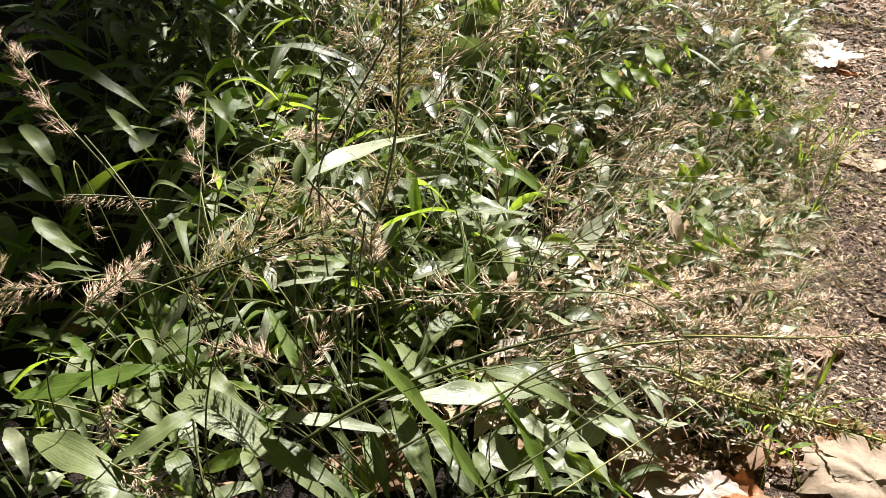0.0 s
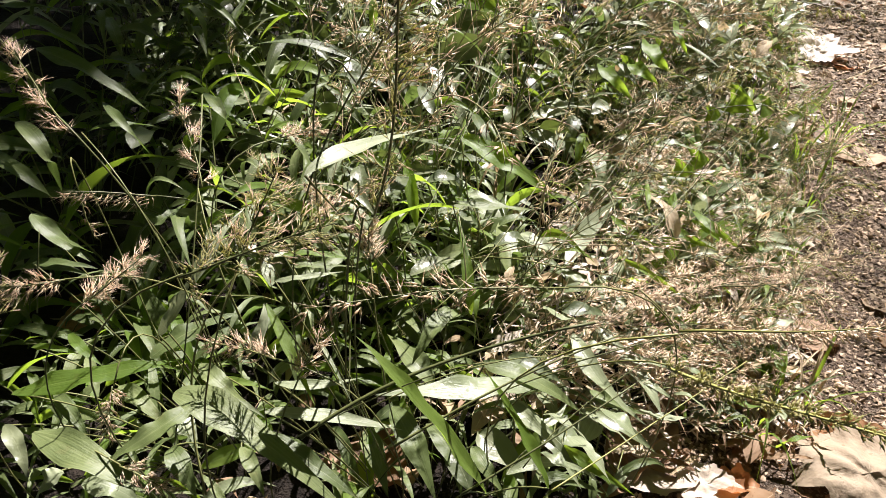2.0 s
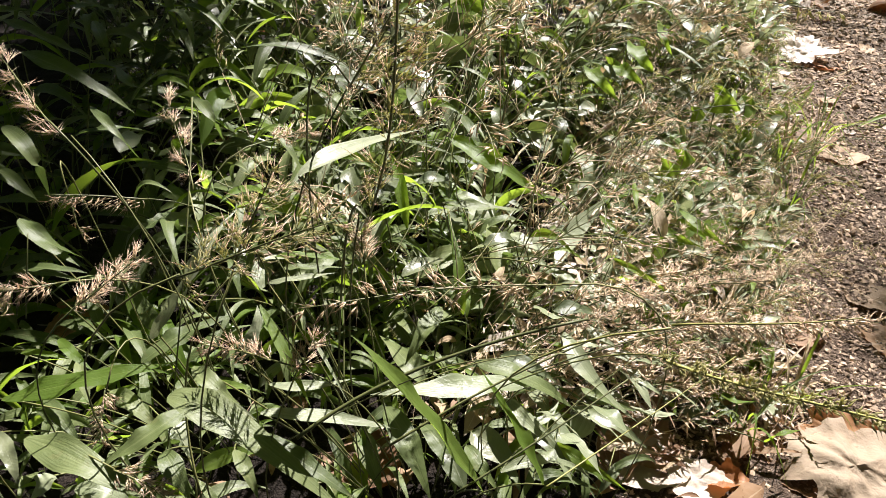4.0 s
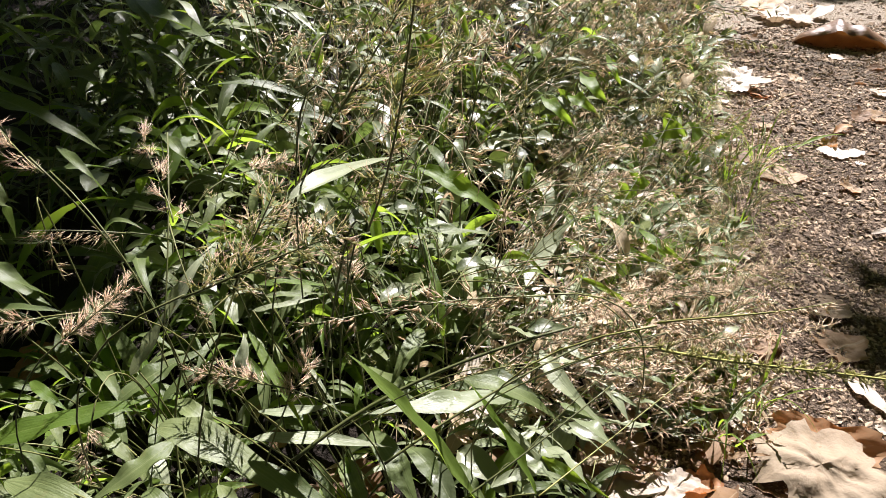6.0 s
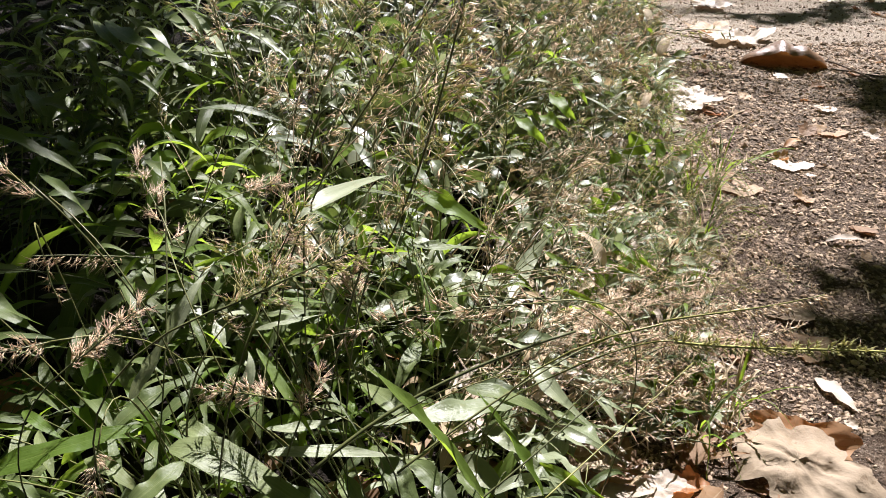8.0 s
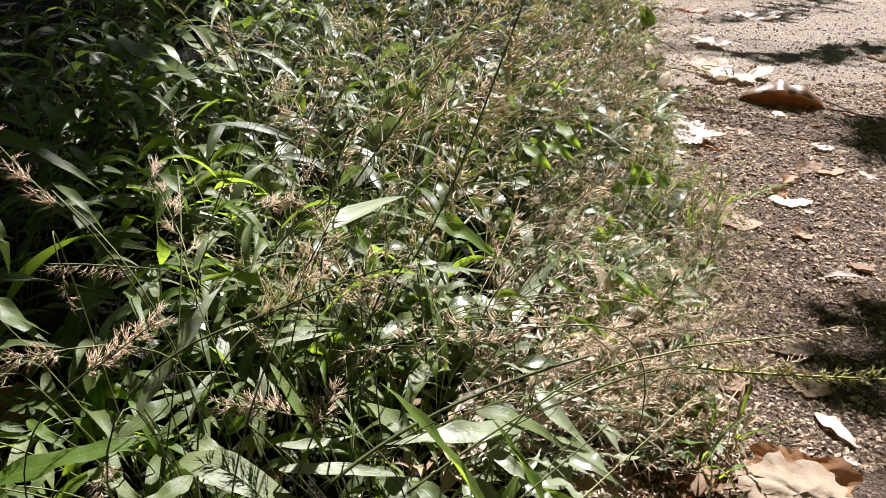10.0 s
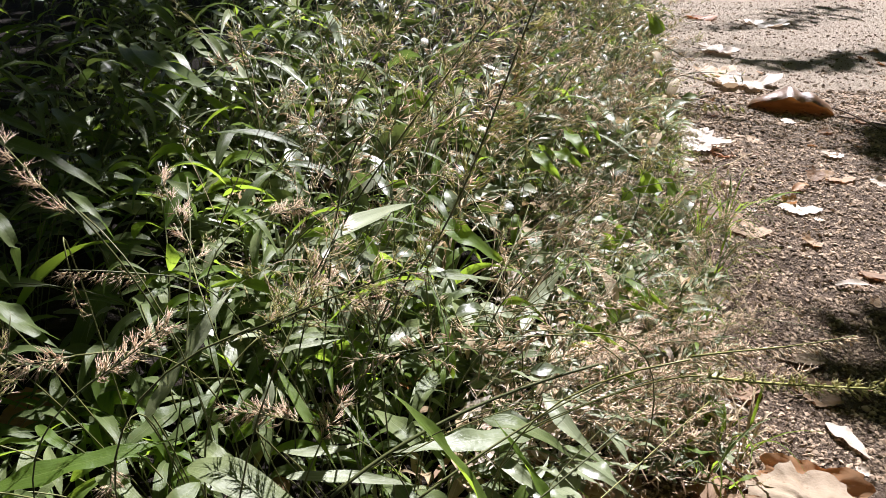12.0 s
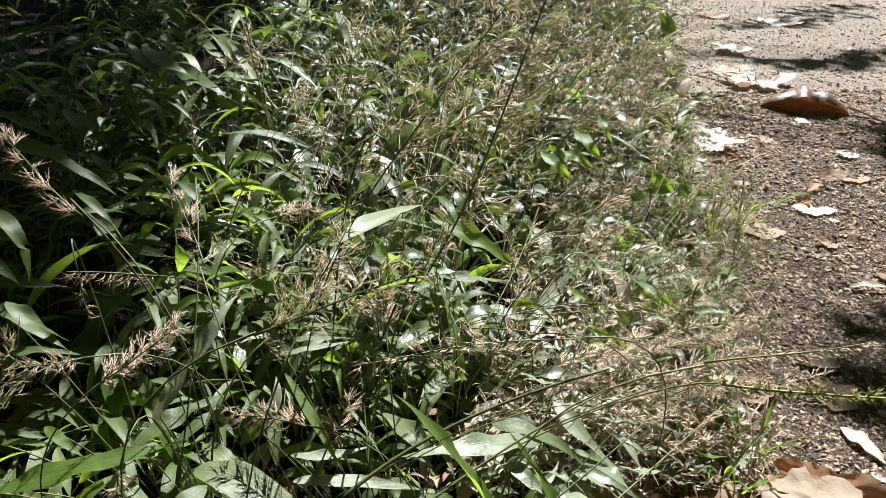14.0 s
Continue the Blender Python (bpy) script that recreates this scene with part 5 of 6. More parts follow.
hero_stem(edge_stalks, (0.045, 0.372, 0.240), (0.108, 0.450, 0.270), (0.188, 0.566, 0.300), 0.0005)
hero_stem(edge_stalks, (0.086, 0.385, 0.200), (0.162, 0.456, 0.240), (0.262, 0.551, 0.270), 0.0005)
hero_stem(edge_stalks, (0.113, 0.441, 0.200), (0.200, 0.508, 0.240), (0.336, 0.646, 0.270), 0.0005)
hero_stem(edge_stalks, (-0.034, 0.396, 0.290), (0.007, 0.481, 0.320), (0.059, 0.635, 0.360), 0.0005)
hero_stem(edge_stalks, (0.148, 0.489, 0.200), (0.255, 0.601, 0.240), (0.410, 0.822, 0.270), 0.0005)
hero_stem(left_clump, (-0.066, 0.374, 0.280), (-0.064, 0.341, 0.260), (-0.063, 0.305, 0.240), 0.0007)
hero_stem(left_clump, (-0.160, 0.259, 0.200), (-0.165, 0.312, 0.280), (-0.128, 0.346, 0.330), 0.0009)
hero_stem(left_clump, (-0.369, 0.448, 0.200), (-0.351, 0.451, 0.250), (-0.347, 0.469, 0.280), 0.0007)
hero_stem(front_clump, (0.026, 0.442, 0.200), (0.025, 0.466, 0.240), (0.020, 0.520, 0.260), 0.0009)
lime_leaf(0.468, 0.974, 0.165, 0.045, 0)
lime_leaf(0.517, 0.965, 0.155, 0.045, 1)
lime_leaf(0.275, 0.633, 0.125, 0.036, 2)
lime_leaf(0.084, 1.195, 0.250, 0.060, 3)
lime_leaf(0.056, 1.245, 0.250, 0.050, 4)
lime_leaf(1.002, 2.122, 0.250, 0.090, 5)
lime_leaf(0.430, 0.958, 0.150, 0.030, 6)
lime_leaf(0.357, 0.810, 0.150, 0.035, 7)
lime_leaf(0.489, 1.017, 0.155, 0.040, 8)
lime_leaf(0.526, 0.982, 0.100, 0.034, 9)
lime_leaf(0.343, 1.169, 0.150, 0.040, 10)
lime_leaf(0.431, 1.261, 0.150, 0.045, 11)
lime_leaf(0.520, 1.366, 0.140, 0.040, 12)
lime_leaf(0.328, 0.787, 0.150, 0.030, 13)
herb_leaf(-0.027, 0.496, 0.200, 0.050, 0.030, 40, 0)
herb_leaf(-0.052, 0.578, 0.240, 0.055, 0.036, 70, 1)
herb_leaf(0.033, 0.354, 0.140, 0.045, 0.036, -40, 2)
herb_leaf(0.131, 0.374, 0.100, 0.040, 0.042, 60, 3)
herb_leaf(-0.012, 0.640, 0.220, 0.040, 0.030, 20, 4)
herb_leaf(0.064, 0.601, 0.160, 0.045, 0.040, 10, 5)
herb_leaf(0.025, 0.581, 0.190, 0.040, 0.035, 80, 6)
herb_leaf(0.110, 0.600, 0.160, 0.040, 0.030, 130, 7)
herb_leaf(-0.086, 0.541, 0.280, 0.040, 0.026, -60, 8)
herb_leaf(0.124, 0.485, 0.160, 0.040, 0.030, 0, 9)
herb_leaf(0.061, 0.395, 0.190, 0.040, 0.026, -30, 10)
herb_leaf(-0.341, 0.653, 0.260, 0.060, 0.050, 90, 11)
herb_leaf(0.009, 0.353, 0.130, 0.045, 0.030, -70, 12)
herb_leaf(0.089, 0.364, 0.130, 0.040, 0.026, -60, 13)
herb_leaf(-0.334, 1.295, 0.200, 0.090, 0.060, 20, 14)
herb_leaf(-0.242, 1.298, 0.220, 0.060, 0.050, 100, 15)
herb_leaf(-0.279, 1.242, 0.200, 0.070, 0.050, -30, 16)
herb_leaf(-0.083, 0.609, 0.260, 0.050, 0.030, -80, 17)
herb_leaf(0.142, 0.382, 0.130, 0.045, 0.026, -40, 18)
herb_leaf(0.058, 0.371, 0.160, 0.045, 0.024, -50, 19)
hero_leaf(edge_tuft, (0.491, 0.922, 0.100), (0.521, 0.893, 0.075), (0.579, 0.900, 0.030), 0.012, PALE)

# ---------------------------------------------------------------- fallen leaves


def fallen(x, y, length, mat, turn=0.0, tip=0.0, roll=0.0, up=0.004, label="", stalk=0.25, **shape_args):
    """A fallen tree leaf: its blade and, on a whole one, its stalk."""
    leaf = lobed_leaf(length, **shape_args)
    lie = pose(0, 0, 0, roll, tip, turn)
    lowest = min((lie @ Vector(v)).z for v in leaf.v)
    m = Matrix.Translation((x, y, ground_z(x, y) + 0.35 * up - lowest - 0.006 * (length > 0.06))) @ lie
    if not stalk:
        return thing("dead_leaf", m, label, "dead leaf", "fallen leaves", data=leaf.mesh("dead_leaf", [mat]))
    whole = thing("dead_leaf", m, label, "dead leaf", "fallen leaves")
    part("leaf_blade", leaf.mesh("leaf_blade", [mat]), whole)
    shape = Shape()
    z = min(v[2] for v in leaf.v if v[0] < 0.12 * length and abs(v[1]) < 0.1 * length) if stalk else 0.0
    shape.tube([Vector((length * (0.10 - stalk * s), 0.02 * length * s * s, z + 0.03 * length * s * s)) for s in (0, 0.25, 0.5, 0.75, 1)], [0.005 * length + 0.0006] * 5, 5)
    part("leaf_stalk", shape.mesh("leaf_stalk", [TWIG]), whole)
    return whole


def curled_leaf(p0, p1, radius):
    """A fallen leaf arched like a shell from p0 to p1."""
    p0, p1 = Vector((*p0, ground_z(*p0) - 0.003)), Vector((*p1, ground_z(*p1) - 0.003))
    way = p1 - p0
    near = Vector((way.y, -way.x, 0)).normalized()
    rows = []
    for i in range(29):
        s = i / 28
        wide = radius * max(0.06, (1 - abs(2 * s - 1) ** 2.4) ** 0.7) * (1 + 0.25 * noise.noise((5 * s, 0.3, 0.7)))
        row = []
        for k in range(17):
            a = radians(34 + 250 * k / 16 + 14 * noise.noise((4 * s, 1.7, 0.2)))
            rough = 1 + 0.16 * noise.noise((3 * s, 0.25 * k, 3.1)) + 0.10 * noise.noise((10 * s, 0.6 * k, 5.3)) + 0.05 * noise.noise((24 * s, 1.4 * k, 7.7))
            row.append(way * s + (near * math.cos(a) * 1.35 + Vector((0, 0, math.sin(a) * 0.85 + 0.82))) * wide * rough)
        rows.append(row)
    shape = Shape()
    shape.sheet(rows)
    whole = thing("dead_leaf", Matrix.Translation(p0), "large glossy brown fallen leaf rolled into an open shell", "dead leaf", "fallen leaves")
    part("leaf_blade", shape.mesh("leaf_blade", [DEAD_CURL]), whole)
    shape = Shape()
    shape.tube([way * (0.97 + 0.42 * s) + near * 0.12 * s * s + Vector((0, 0, 0.03 - 0.022 * s)) for s in (0, 0.25, 0.5, 0.75, 1)], [0.0035, 0.003, 0.003, 0.003, 0.0036], 6)
    part("leaf_stalk", shape.mesh("leaf_stalk", [TWIG]), whole)
    return whole


def long_leaf(p0, p1, width, mat, label, fold=0.3, arch=0.012, roll=0.0):
    """A fallen narrow leaf from p0 to p1."""
    p0, p1 = Vector((*p0, ground_z(*p0) + 0.004)), Vector((*p1, ground_z(*p1) + 0.006))
    way = p1 - p0
    return thing("dead_leaf", Matrix.Translation(p0), label, "dead leaf", "fallen leaves",
                 data=blade((0, 0, 0), way * 0.5 + Vector((0, 0, arch)), way, width, (roll, -0.2, 1), fold=fold, wide_at=0.40, n=16, seed=int(p0.x * 999)).mesh("dead_leaf", [mat]))


# One leaf as two: sunlit part in pale colour, shaded part in brown.
fallen(0.176, 0.432, 0.100, DEAD_PALE, turn=-26, lobes=3, depth=0.10, curl=0.05, cup=0.12, seed=1, slim=0.8, label="sunlit pale tan fallen leaf lying on the earth", up=0.022, ragged=0.10, crumple=1.4)
fallen(0.182, 0.442, 0.040, DEAD, turn=-25, tip=-4, lobes=3, depth=0.1, curl=0.3, seed=24, slim=0.8, label="brown piece standing for the shaded brown part of the pale fallen leaf", up=0.036, ragged=0.1, crumple=1.5)
fallen(0.240, 0.392, 0.066, DEAD_PALE, turn=-14, roll=8, lobes=3, depth=0.14, curl=0.2, seed=29, slim=0.8, label="pale fallen leaf with an orange edge", up=0.030, crumple=1.6)
fallen(0.284, 0.388, 0.040, DEAD_ORANGE, turn=-30, tip=-26, lobes=5, depth=0.25, curl=0.7, seed=2, label="curled orange-brown fallen leaf", up=0.030, crumple=1.6)
fallen(0.205, 0.475, 0.09, DEAD_DARK, turn=-60, lobes=3, depth=0.2, curl=0.3, seed=12, label="brown fallen leaf under the grass", up=0.008)
fallen(0.384, 0.436, 0.165, DEAD_BUFF, turn=-46, tip=4, roll=12, lobes=5, depth=0.24, curl=-0.18, cup=-0.12, seed=3, slim=0.78, label="large crumpled tan fallen leaf with brown underside", up=0.02, ragged=0.22, crumple=2.3)
fallen(0.376, 0.424, 0.07, DEAD_DARK, turn=-70, tip=-8, lobes=3, depth=0.1, curl=0.3, seed=28, label="dark brown fallen leaf under a larger one", up=0.004, slim=0.8, crumple=1.5)
fallen(0.404, 0.440, 0.125, DEAD_ORANGE, turn=-17, roll=34, lobes=3, depth=0.12, curl=0.25, seed=13, slim=0.55, label="orange-brown fallen leaf standing half on edge", up=0.01, ragged=0.22, crumple=2.0)
fallen(0.392, 0.362, 0.06, DEAD_DARK, turn=-30, roll=10, lobes=3, depth=0.12, curl=0.3, seed=30, label="small dull brown fallen leaf beside a larger one", up=0.01, crumple=1.6)
curled_leaf((1.350, 1.985), (1.600, 1.862), 0.044)
fallen(1.37, 2.27, 0.27, DEAD_PALE, turn=-3, lobes=5, depth=0.30, ragged=0.36, crumple=2.8, curl=0.07, cup=0.1, slim=0.8, seed=5, label="bleached ragged fallen leaf on the path", up=0.008)
fallen(1.42, 2.42, 0.17, DEAD, turn=15, tip=-8, lobes=5, depth=0.3, curl=0.10, crumple=1.8, seed=14, label="tan fallen leaf behind a bleached one", up=0.012)
fallen(0.90, 1.63, 0.14, DEAD_PALE, turn=-35, roll=16, lobes=5, depth=0.30, ragged=0.36, crumple=2.8, curl=0.07, seed=6, label="bleached lobed fallen leaf beside the grass", up=0.02)
fallen(0.96, 1.55, 0.08, DEAD_ORANGE, turn=-15, tip=10, lobes=5, depth=0.2, curl=0.10, crumple=1.8, seed=15, label="small russet fallen leaf", up=0.008)
fallen(1.66, 2.90, 0.20, DEAD_PALE, turn=-20, lobes=5, depth=0.30, ragged=0.36, crumple=2.8, curl=0.07, seed=7, label="bleached ragged fallen leaf on the path", up=0.006)
fallen(2.38, 3.64, 0.26, DEAD_PALE, turn=0, lobes=5, depth=0.30, ragged=0.36, crumple=2.8, curl=0.07, seed=8, label="grey dry fallen leaf in the shade", up=0.006)
fallen(2.12, 3.85, 0.20, DEAD_ORANGE, turn=10, lobes=5, depth=0.3, curl=0.10, crumple=1.8, seed=9, label="russet fallen leaf far along the path", up=0.006)
fallen(0.680, 1.145, 0.13, DEAD_DARK, turn=-5, lobes=5, depth=0.25, curl=0.10, crumple=1.8, cup=0.2, seed=10, label="flat brown fallen leaf at the grass edge", up=0.012)
fallen(0.750, 1.100, 0.09, DEAD, turn=-30, lobes=5, depth=0.3, curl=0.10, crumple=1.8, seed=16, label="dull tan fallen leaf at the grass edge", up=0.008)
fallen(0.605, 0.69, 0.075, DEAD_BUFF, turn=-70, tip=-10, lobes=3, depth=0.1, curl=0.1, crumple=1.6, seed=11, label="grey papery fallen leaf beside the grass", up=0.01)
fallen(0.56, 0.575, 0.07, DEAD, turn=10, lobes=5, depth=0.2, curl=0.10, crumple=1.8, seed=17, label="pinkish tan fallen leaf on the soil", up=0.008)
fallen(0.43, 0.62, 0.09, DEAD_DARK, turn=-15, lobes=5, depth=0.2, curl=0.10, crumple=1.8, seed=18, label="dark brown fallen leaf under the seed spikes", up=0.02)
fallen(-0.09, 0.44, 0.09, DEAD_DARK, turn=-65, tip=-15, lobes=3, depth=0.1, curl=0.3, seed=19, label="brown fallen leaf caught among the stems", up=0.02)
fallen(-0.46, 0.585, 0.08, DEAD_ORANGE, turn=0, tip=-10, lobes=3, depth=0.1, curl=0.3, seed=20, label="russet fallen leaf caught among the stems", up=0.02)
fallen(0.925, 1.165, 0.10, DEAD_PALE, turn=-5, roll=4, lobes=3, depth=0.3, curl=0.16, cup=0.08, slim=0.6, crumple=1.7, seed=21, label="curled pale fallen leaf on bare soil", up=0.014)
fallen(1.17, 1.35, 0.085, DEAD, turn=-12, lobes=3, depth=0.15, curl=0.10, crumple=1.8, seed=22, label="thin tan fallen leaf on bare soil", up=0.008)
fallen(1.28, 1.48, 0.06, DEAD_PALE, turn=15, lobes=3, depth=0.15, curl=0.10, crumple=1.8, seed=23, label="small pale fallen leaf on bare soil", up=0.01)
long_leaf((0.560, 0.522), (0.570, 0.452), 0.026, DEAD_PALE, "narrow pale fallen leaf on the soil", arch=0.004, fold=0.1)
long_leaf((0.825, 0.850), (0.890, 0.822), 0.016, DEAD_PALE, "narrow bleached fallen leaf on the soil", arch=0.008)
fallen(1.11, 2.30, 0.13, DEAD_PALE, turn=20, lobes=5, depth=0.30, ragged=0.36, crumple=2.8, curl=0.07, seed=25, label="bleached fallen leaf at the edge of the grass", up=0.01)
fallen(1.02, 2.05, 0.10, DEAD_PALE, turn=-50, lobes=5, depth=0.30, ragged=0.36, crumple=2.8, curl=0.07, seed=26, label="pale fallen leaf half under the grass", up=0.02)
fallen(1.17, 1.98, 0.08, DEAD_PALE, turn=70, lobes=5, depth=0.30, ragged=0.36, crumple=2.8, curl=0.07, seed=27, label="small bleached fallen leaf on the path", up=0.008)
long_leaf((0.880, 1.185), (1.045, 1.250), 0.009, LIME, "long green grass blade lying on the soil", arch=0.012)
long_leaf((1.03, 1.27), (1.085, 1.28), 0.02, DEAD_ORANGE, "narrow russet fallen leaf on the soil", arch=0.01)

r = random.Random(33)
for i in range(70):
    y = 0.4 + 2.8 * r.random() ** 1.4
    x = edge_x(y) + r.uniform(-0.1, 0.9) * (0.35 + 0.4 * y)
    fallen(x, y, r.uniform(0.018, 0.05), r.choice((DEAD, DEAD_PALE, DEAD_DARK, DEAD)), turn=r.uniform(0, 360), tip=r.gauss(0, 8), roll=r.gauss(0, 8), up=0.004,
           lobes=r.choice((2, 3, 5)), depth=r.uniform(0.1, 0.5), curl=r.uniform(0, 0.7), cup=r.uniform(-0.1, 0.4), seed=800 + i, stalk=0, ragged=0.4, label="small dry scrap of fallen leaf on the path")

# dry scraps under the plants
shape, r = Shape(), random.Random(35)
for i in range(620):
    y = 0.33 + 2.6 * r.random() ** 1.3
    x = edge_x(y) + 0.03 - (0.35 + 0.6 * y) * r.random() ** 1.8
    a, ln = r.uniform(0, 6.28), r.uniform(0.02, 0.07)
    p = Vector((x, y, ground_z(x, y) + r.uniform(0.003, 0.03)))
    way = Vector((math.cos(a), math.sin(a), r.gauss(0, 0.25))) * ln
    bit = blade(p, p + way * 0.5 + Vector((0, 0, r.uniform(-0.005, 0.012))), p + way, ln * r.uniform(0.08, 0.6), (r.gauss(0, 0.4), r.gauss(0, 0.4), 1), fold=r.uniform(-0.4, 0.5), wave=0.2, n=6, wide_at=0.40, seed=i)
    k = len(shape.v)
    shape.v += bit.v
    shape.uv += bit.uv
    shape.f += [tuple(q + k for q in f) for f in bit.f]
    shape.m += [r.choice((0, 0, 0, 1, 2))] * len(bit.f)
for i in range(1800):
    y = 0.47 + 1.1 * r.random() ** 1.2
    x = edge_x(y) + 0.05 - 0.36 * r.random()
    a, ln = r.gauss(0.2, 1.2), r.uniform(0.012, 0.060)
    p = Vector((x, y, ground_z(x, y) + 0.003 + 0.075 * r.random() * min(1.0, max(0.15, (edge_x(y) - x) * 5))))
    way = Vector((math.cos(a), math.sin(a), r.gauss(0, 0.35))) * ln
    bit = blade(p, p + way * 0.5 + Vector((0, 0, r.uniform(-0.005, 0.012))), p + way, ln * r.uniform(0.08, 0.5), (r.gauss(0, 0.35), r.gauss(0, 0.35), 1), fold=r.uniform(-0.4, 0.5), wave=0.2, n=5, wide_at=0.45, seed=i)
    k = len(shape.v)
    shape.v += bit.v
    shape.uv += bit.uv
    shape.f += [tuple(q + k for q in f) for f in bit.f]
    shape.m += [r.choice((1, 3, 3, 3, 4, 4))] * len(bit.f)
for i in range(3400):
    y = 0.43 + 0.75 * r.random() ** 1.3
    x = edge_x(y) + 0.07 - 0.38 * r.random()
    a, ln = r.gauss(0.3, 1.0), r.uniform(0.008, 0.024)
    p = Vector((x, y, ground_z(x, y) + 0.006 + 0.13 * r.random() ** 0.7 * min(1.0, max(0.12, (edge_x(y) + 0.04 - x) * 4))))
    way = Vector((math.cos(a), math.sin(a), r.gauss(0.1, 0.5))) * ln
    bit = blade(p, p + way * 0.5 + Vector((0, 0, r.uniform(-0.002, 0.004))), p + way, r.uniform(0.0012, 0.0034), (r.gauss(0, 0.5), r.gauss(0, 0.5), 1), fold=0.5, wave=0.1, n=3, wide_at=0.45, seed=i, columns=(-1, 0, 1))
    k = len(shape.v)
    shape.v += bit.v
    shape.uv += bit.uv
    shape.f += [tuple(q + k for q in f) for f in bit.f]
    shape.m += [r.choice((3, 5, 5, 6))] * len(bit.f)
for i in range(620):
    y = 0.47 + 0.45 * r.random() ** 1.2
    x = edge_x(y) + 0.02 - 0.25 * r.random()
    a, ln = r.gauss(0.2, 1.3), r.uniform(0.014, 0.040)
    p = Vector((x, y, ground_z(x, y) + 0.016 + 0.12 * r.random() ** 0.7 * min(1.0, max(0.15, (edge_x(y) + 0.04 - x) * 4))))
    way = Vector((math.cos(a), math.sin(a), r.gauss(0, 0.3))) * ln
    bit = blade(p, p + way * 0.5 + Vector((0, 0, r.uniform(-0.003, 0.008))), p + way, ln * r.uniform(0.18, 0.42), (r.gauss(0.1, 0.25), r.gauss(0.15, 0.25), 1), fold=r.uniform(-0.3, 0.5), wave=0.2, n=6, wide_at=0.4, seed=i)
    k = len(shape.v)
    shape.v += bit.v
    shape.uv += bit.uv
    shape.f += [tuple(q + k for q in f) for f in bit.f]
    shape.m += [r.choice((3, 3, 4, 4, 5, 1, 7))] * len(bit.f)
tagged(new("leaf_litter", shape.mesh("leaf_litter", [DEAD_DARK, STRAW, DEAD, DEAD_PALE, PALE, SEED, AWN, LIME])), "dry brown leaf litter and straw under the grass", "litter", kind="stuff")

# ---------------------------------------------------------------- twigs and stones


def twig(p0, p1, radius, label="thin dry twig lying on the soil", lift=0.004, seed=0):
    r = random.Random(seed)
    p0, p1 = Vector((*p0, ground_z(*p0) + lift)), Vector((*p1, ground_z(*p1) + lift))
    way = p1 - p0
    side = Vector((-way.y, way.x, 0)).normalized()
    pts = [way * (i / 8) + side * r.gauss(0, 0.012) * way.length + Vector((0, 0, 0.01 * way.length * r.random())) for i in range(9)]
    shape = Shape()
    shape.tube(pts, [radius * (1 - 0.06 * i) for i in range(9)], 6)
    k = r.randint(3, 5)
    shape.tube([pts[k], pts[k] + way * 0.12 + side * 0.06 * way.length, pts[k] + way * 0.2 + side * 0.12 * way.length + Vector((0, 0, 0.004))], [radius * 0.6, radius * 0.5, radius * 0.3], 5)
    return thing("twig", Matrix.Translation(p0), label, "twig", "twigs on the ground", data=shape.mesh("twig", [TWIG if seed % 3 else STEM_DRY]))


twig((0.244, 0.457), (0.330, 0.466), 0.0022, seed=1, label="pale dry twig lying under the seed spikes", lift=0.012)
twig((0.945, 1.435), (1.085, 1.530), 0.003, seed=3, label="pale straight dry stick on the soil")
twig((1.595, 1.860), (1.80, 1.66), 0.0035, seed=2, label="thin brown stalk lying across the path")
twig((0.805, 0.735), (0.765, 0.665), 0.0016, seed=6, label="short pale dry twig on dark soil")
twig((1.30, 2.47), (1.38, 2.33), 0.003, seed=5)
r = random.Random(37)
for i in range(38):
    y = 0.42 + 2.0 * r.random() ** 1.3
    x = edge_x(y) + r.uniform(-0.15, 0.7)
    a, ln = r.uniform(0, 6.28), r.uniform(0.02, 0.09)
    twig((x, y), (x + math.cos(a) * ln, y + math.sin(a) * ln), r.uniform(0.0005, 0.0013), seed=40 + i)
for i in range(70):
    y = 0.42 + 2.4 * r.random() ** 1.3
    x = edge_x(y) + r.uniform(0.0, 1.0) * (0.25 + 0.5 * y)
    size = 0.005 + 0.008 * r.random() ** 2
    shape, q = Shape(), r.uniform(0, 50)
    flat, long = r.uniform(0.45, 0.8), r.uniform(0.8, 1.4)
    rows = []
    for a in range(9):
        row = []
        for b in range(13):
            d = Vector((math.sin(a * 0.3927) * math.cos(b * 0.5236) * long, math.sin(a * 0.3927) * math.sin(b * 0.5236), math.cos(a * 0.3927) * flat))
            row.append(d * size * 0.6 * (1 + 0.45 * noise.noise(d * 1.6 + Vector((q, 0, 0))) + 0.15 * noise.noise(d * 4.5 + Vector((0, q, 0)))) + Vector((0, 0, size * 0.2)))
        rows.append(row)
    shape.sheet(rows)
    thing("stone", Matrix.Translation((x, y, ground_z(x, y))) @ pose(0, 0, 0, 0, 0, r.uniform(0, 360)), "small rough pebble half sunk in the soil", "stone", "pebbles on the path", data=shape.mesh("stone", [STONE_PALE if r.random() < 0.15 else STONE]))

# ---------------------------------------------------------------- tree whose crown shades the left of the plants


def shadow_of(x, y, z, height):
    """The place at `height` from which a leaf shades the point (x, y, z)."""
    return Vector((x, y, z)) + TO_SUN * ((height - z) / TO_SUN.z)


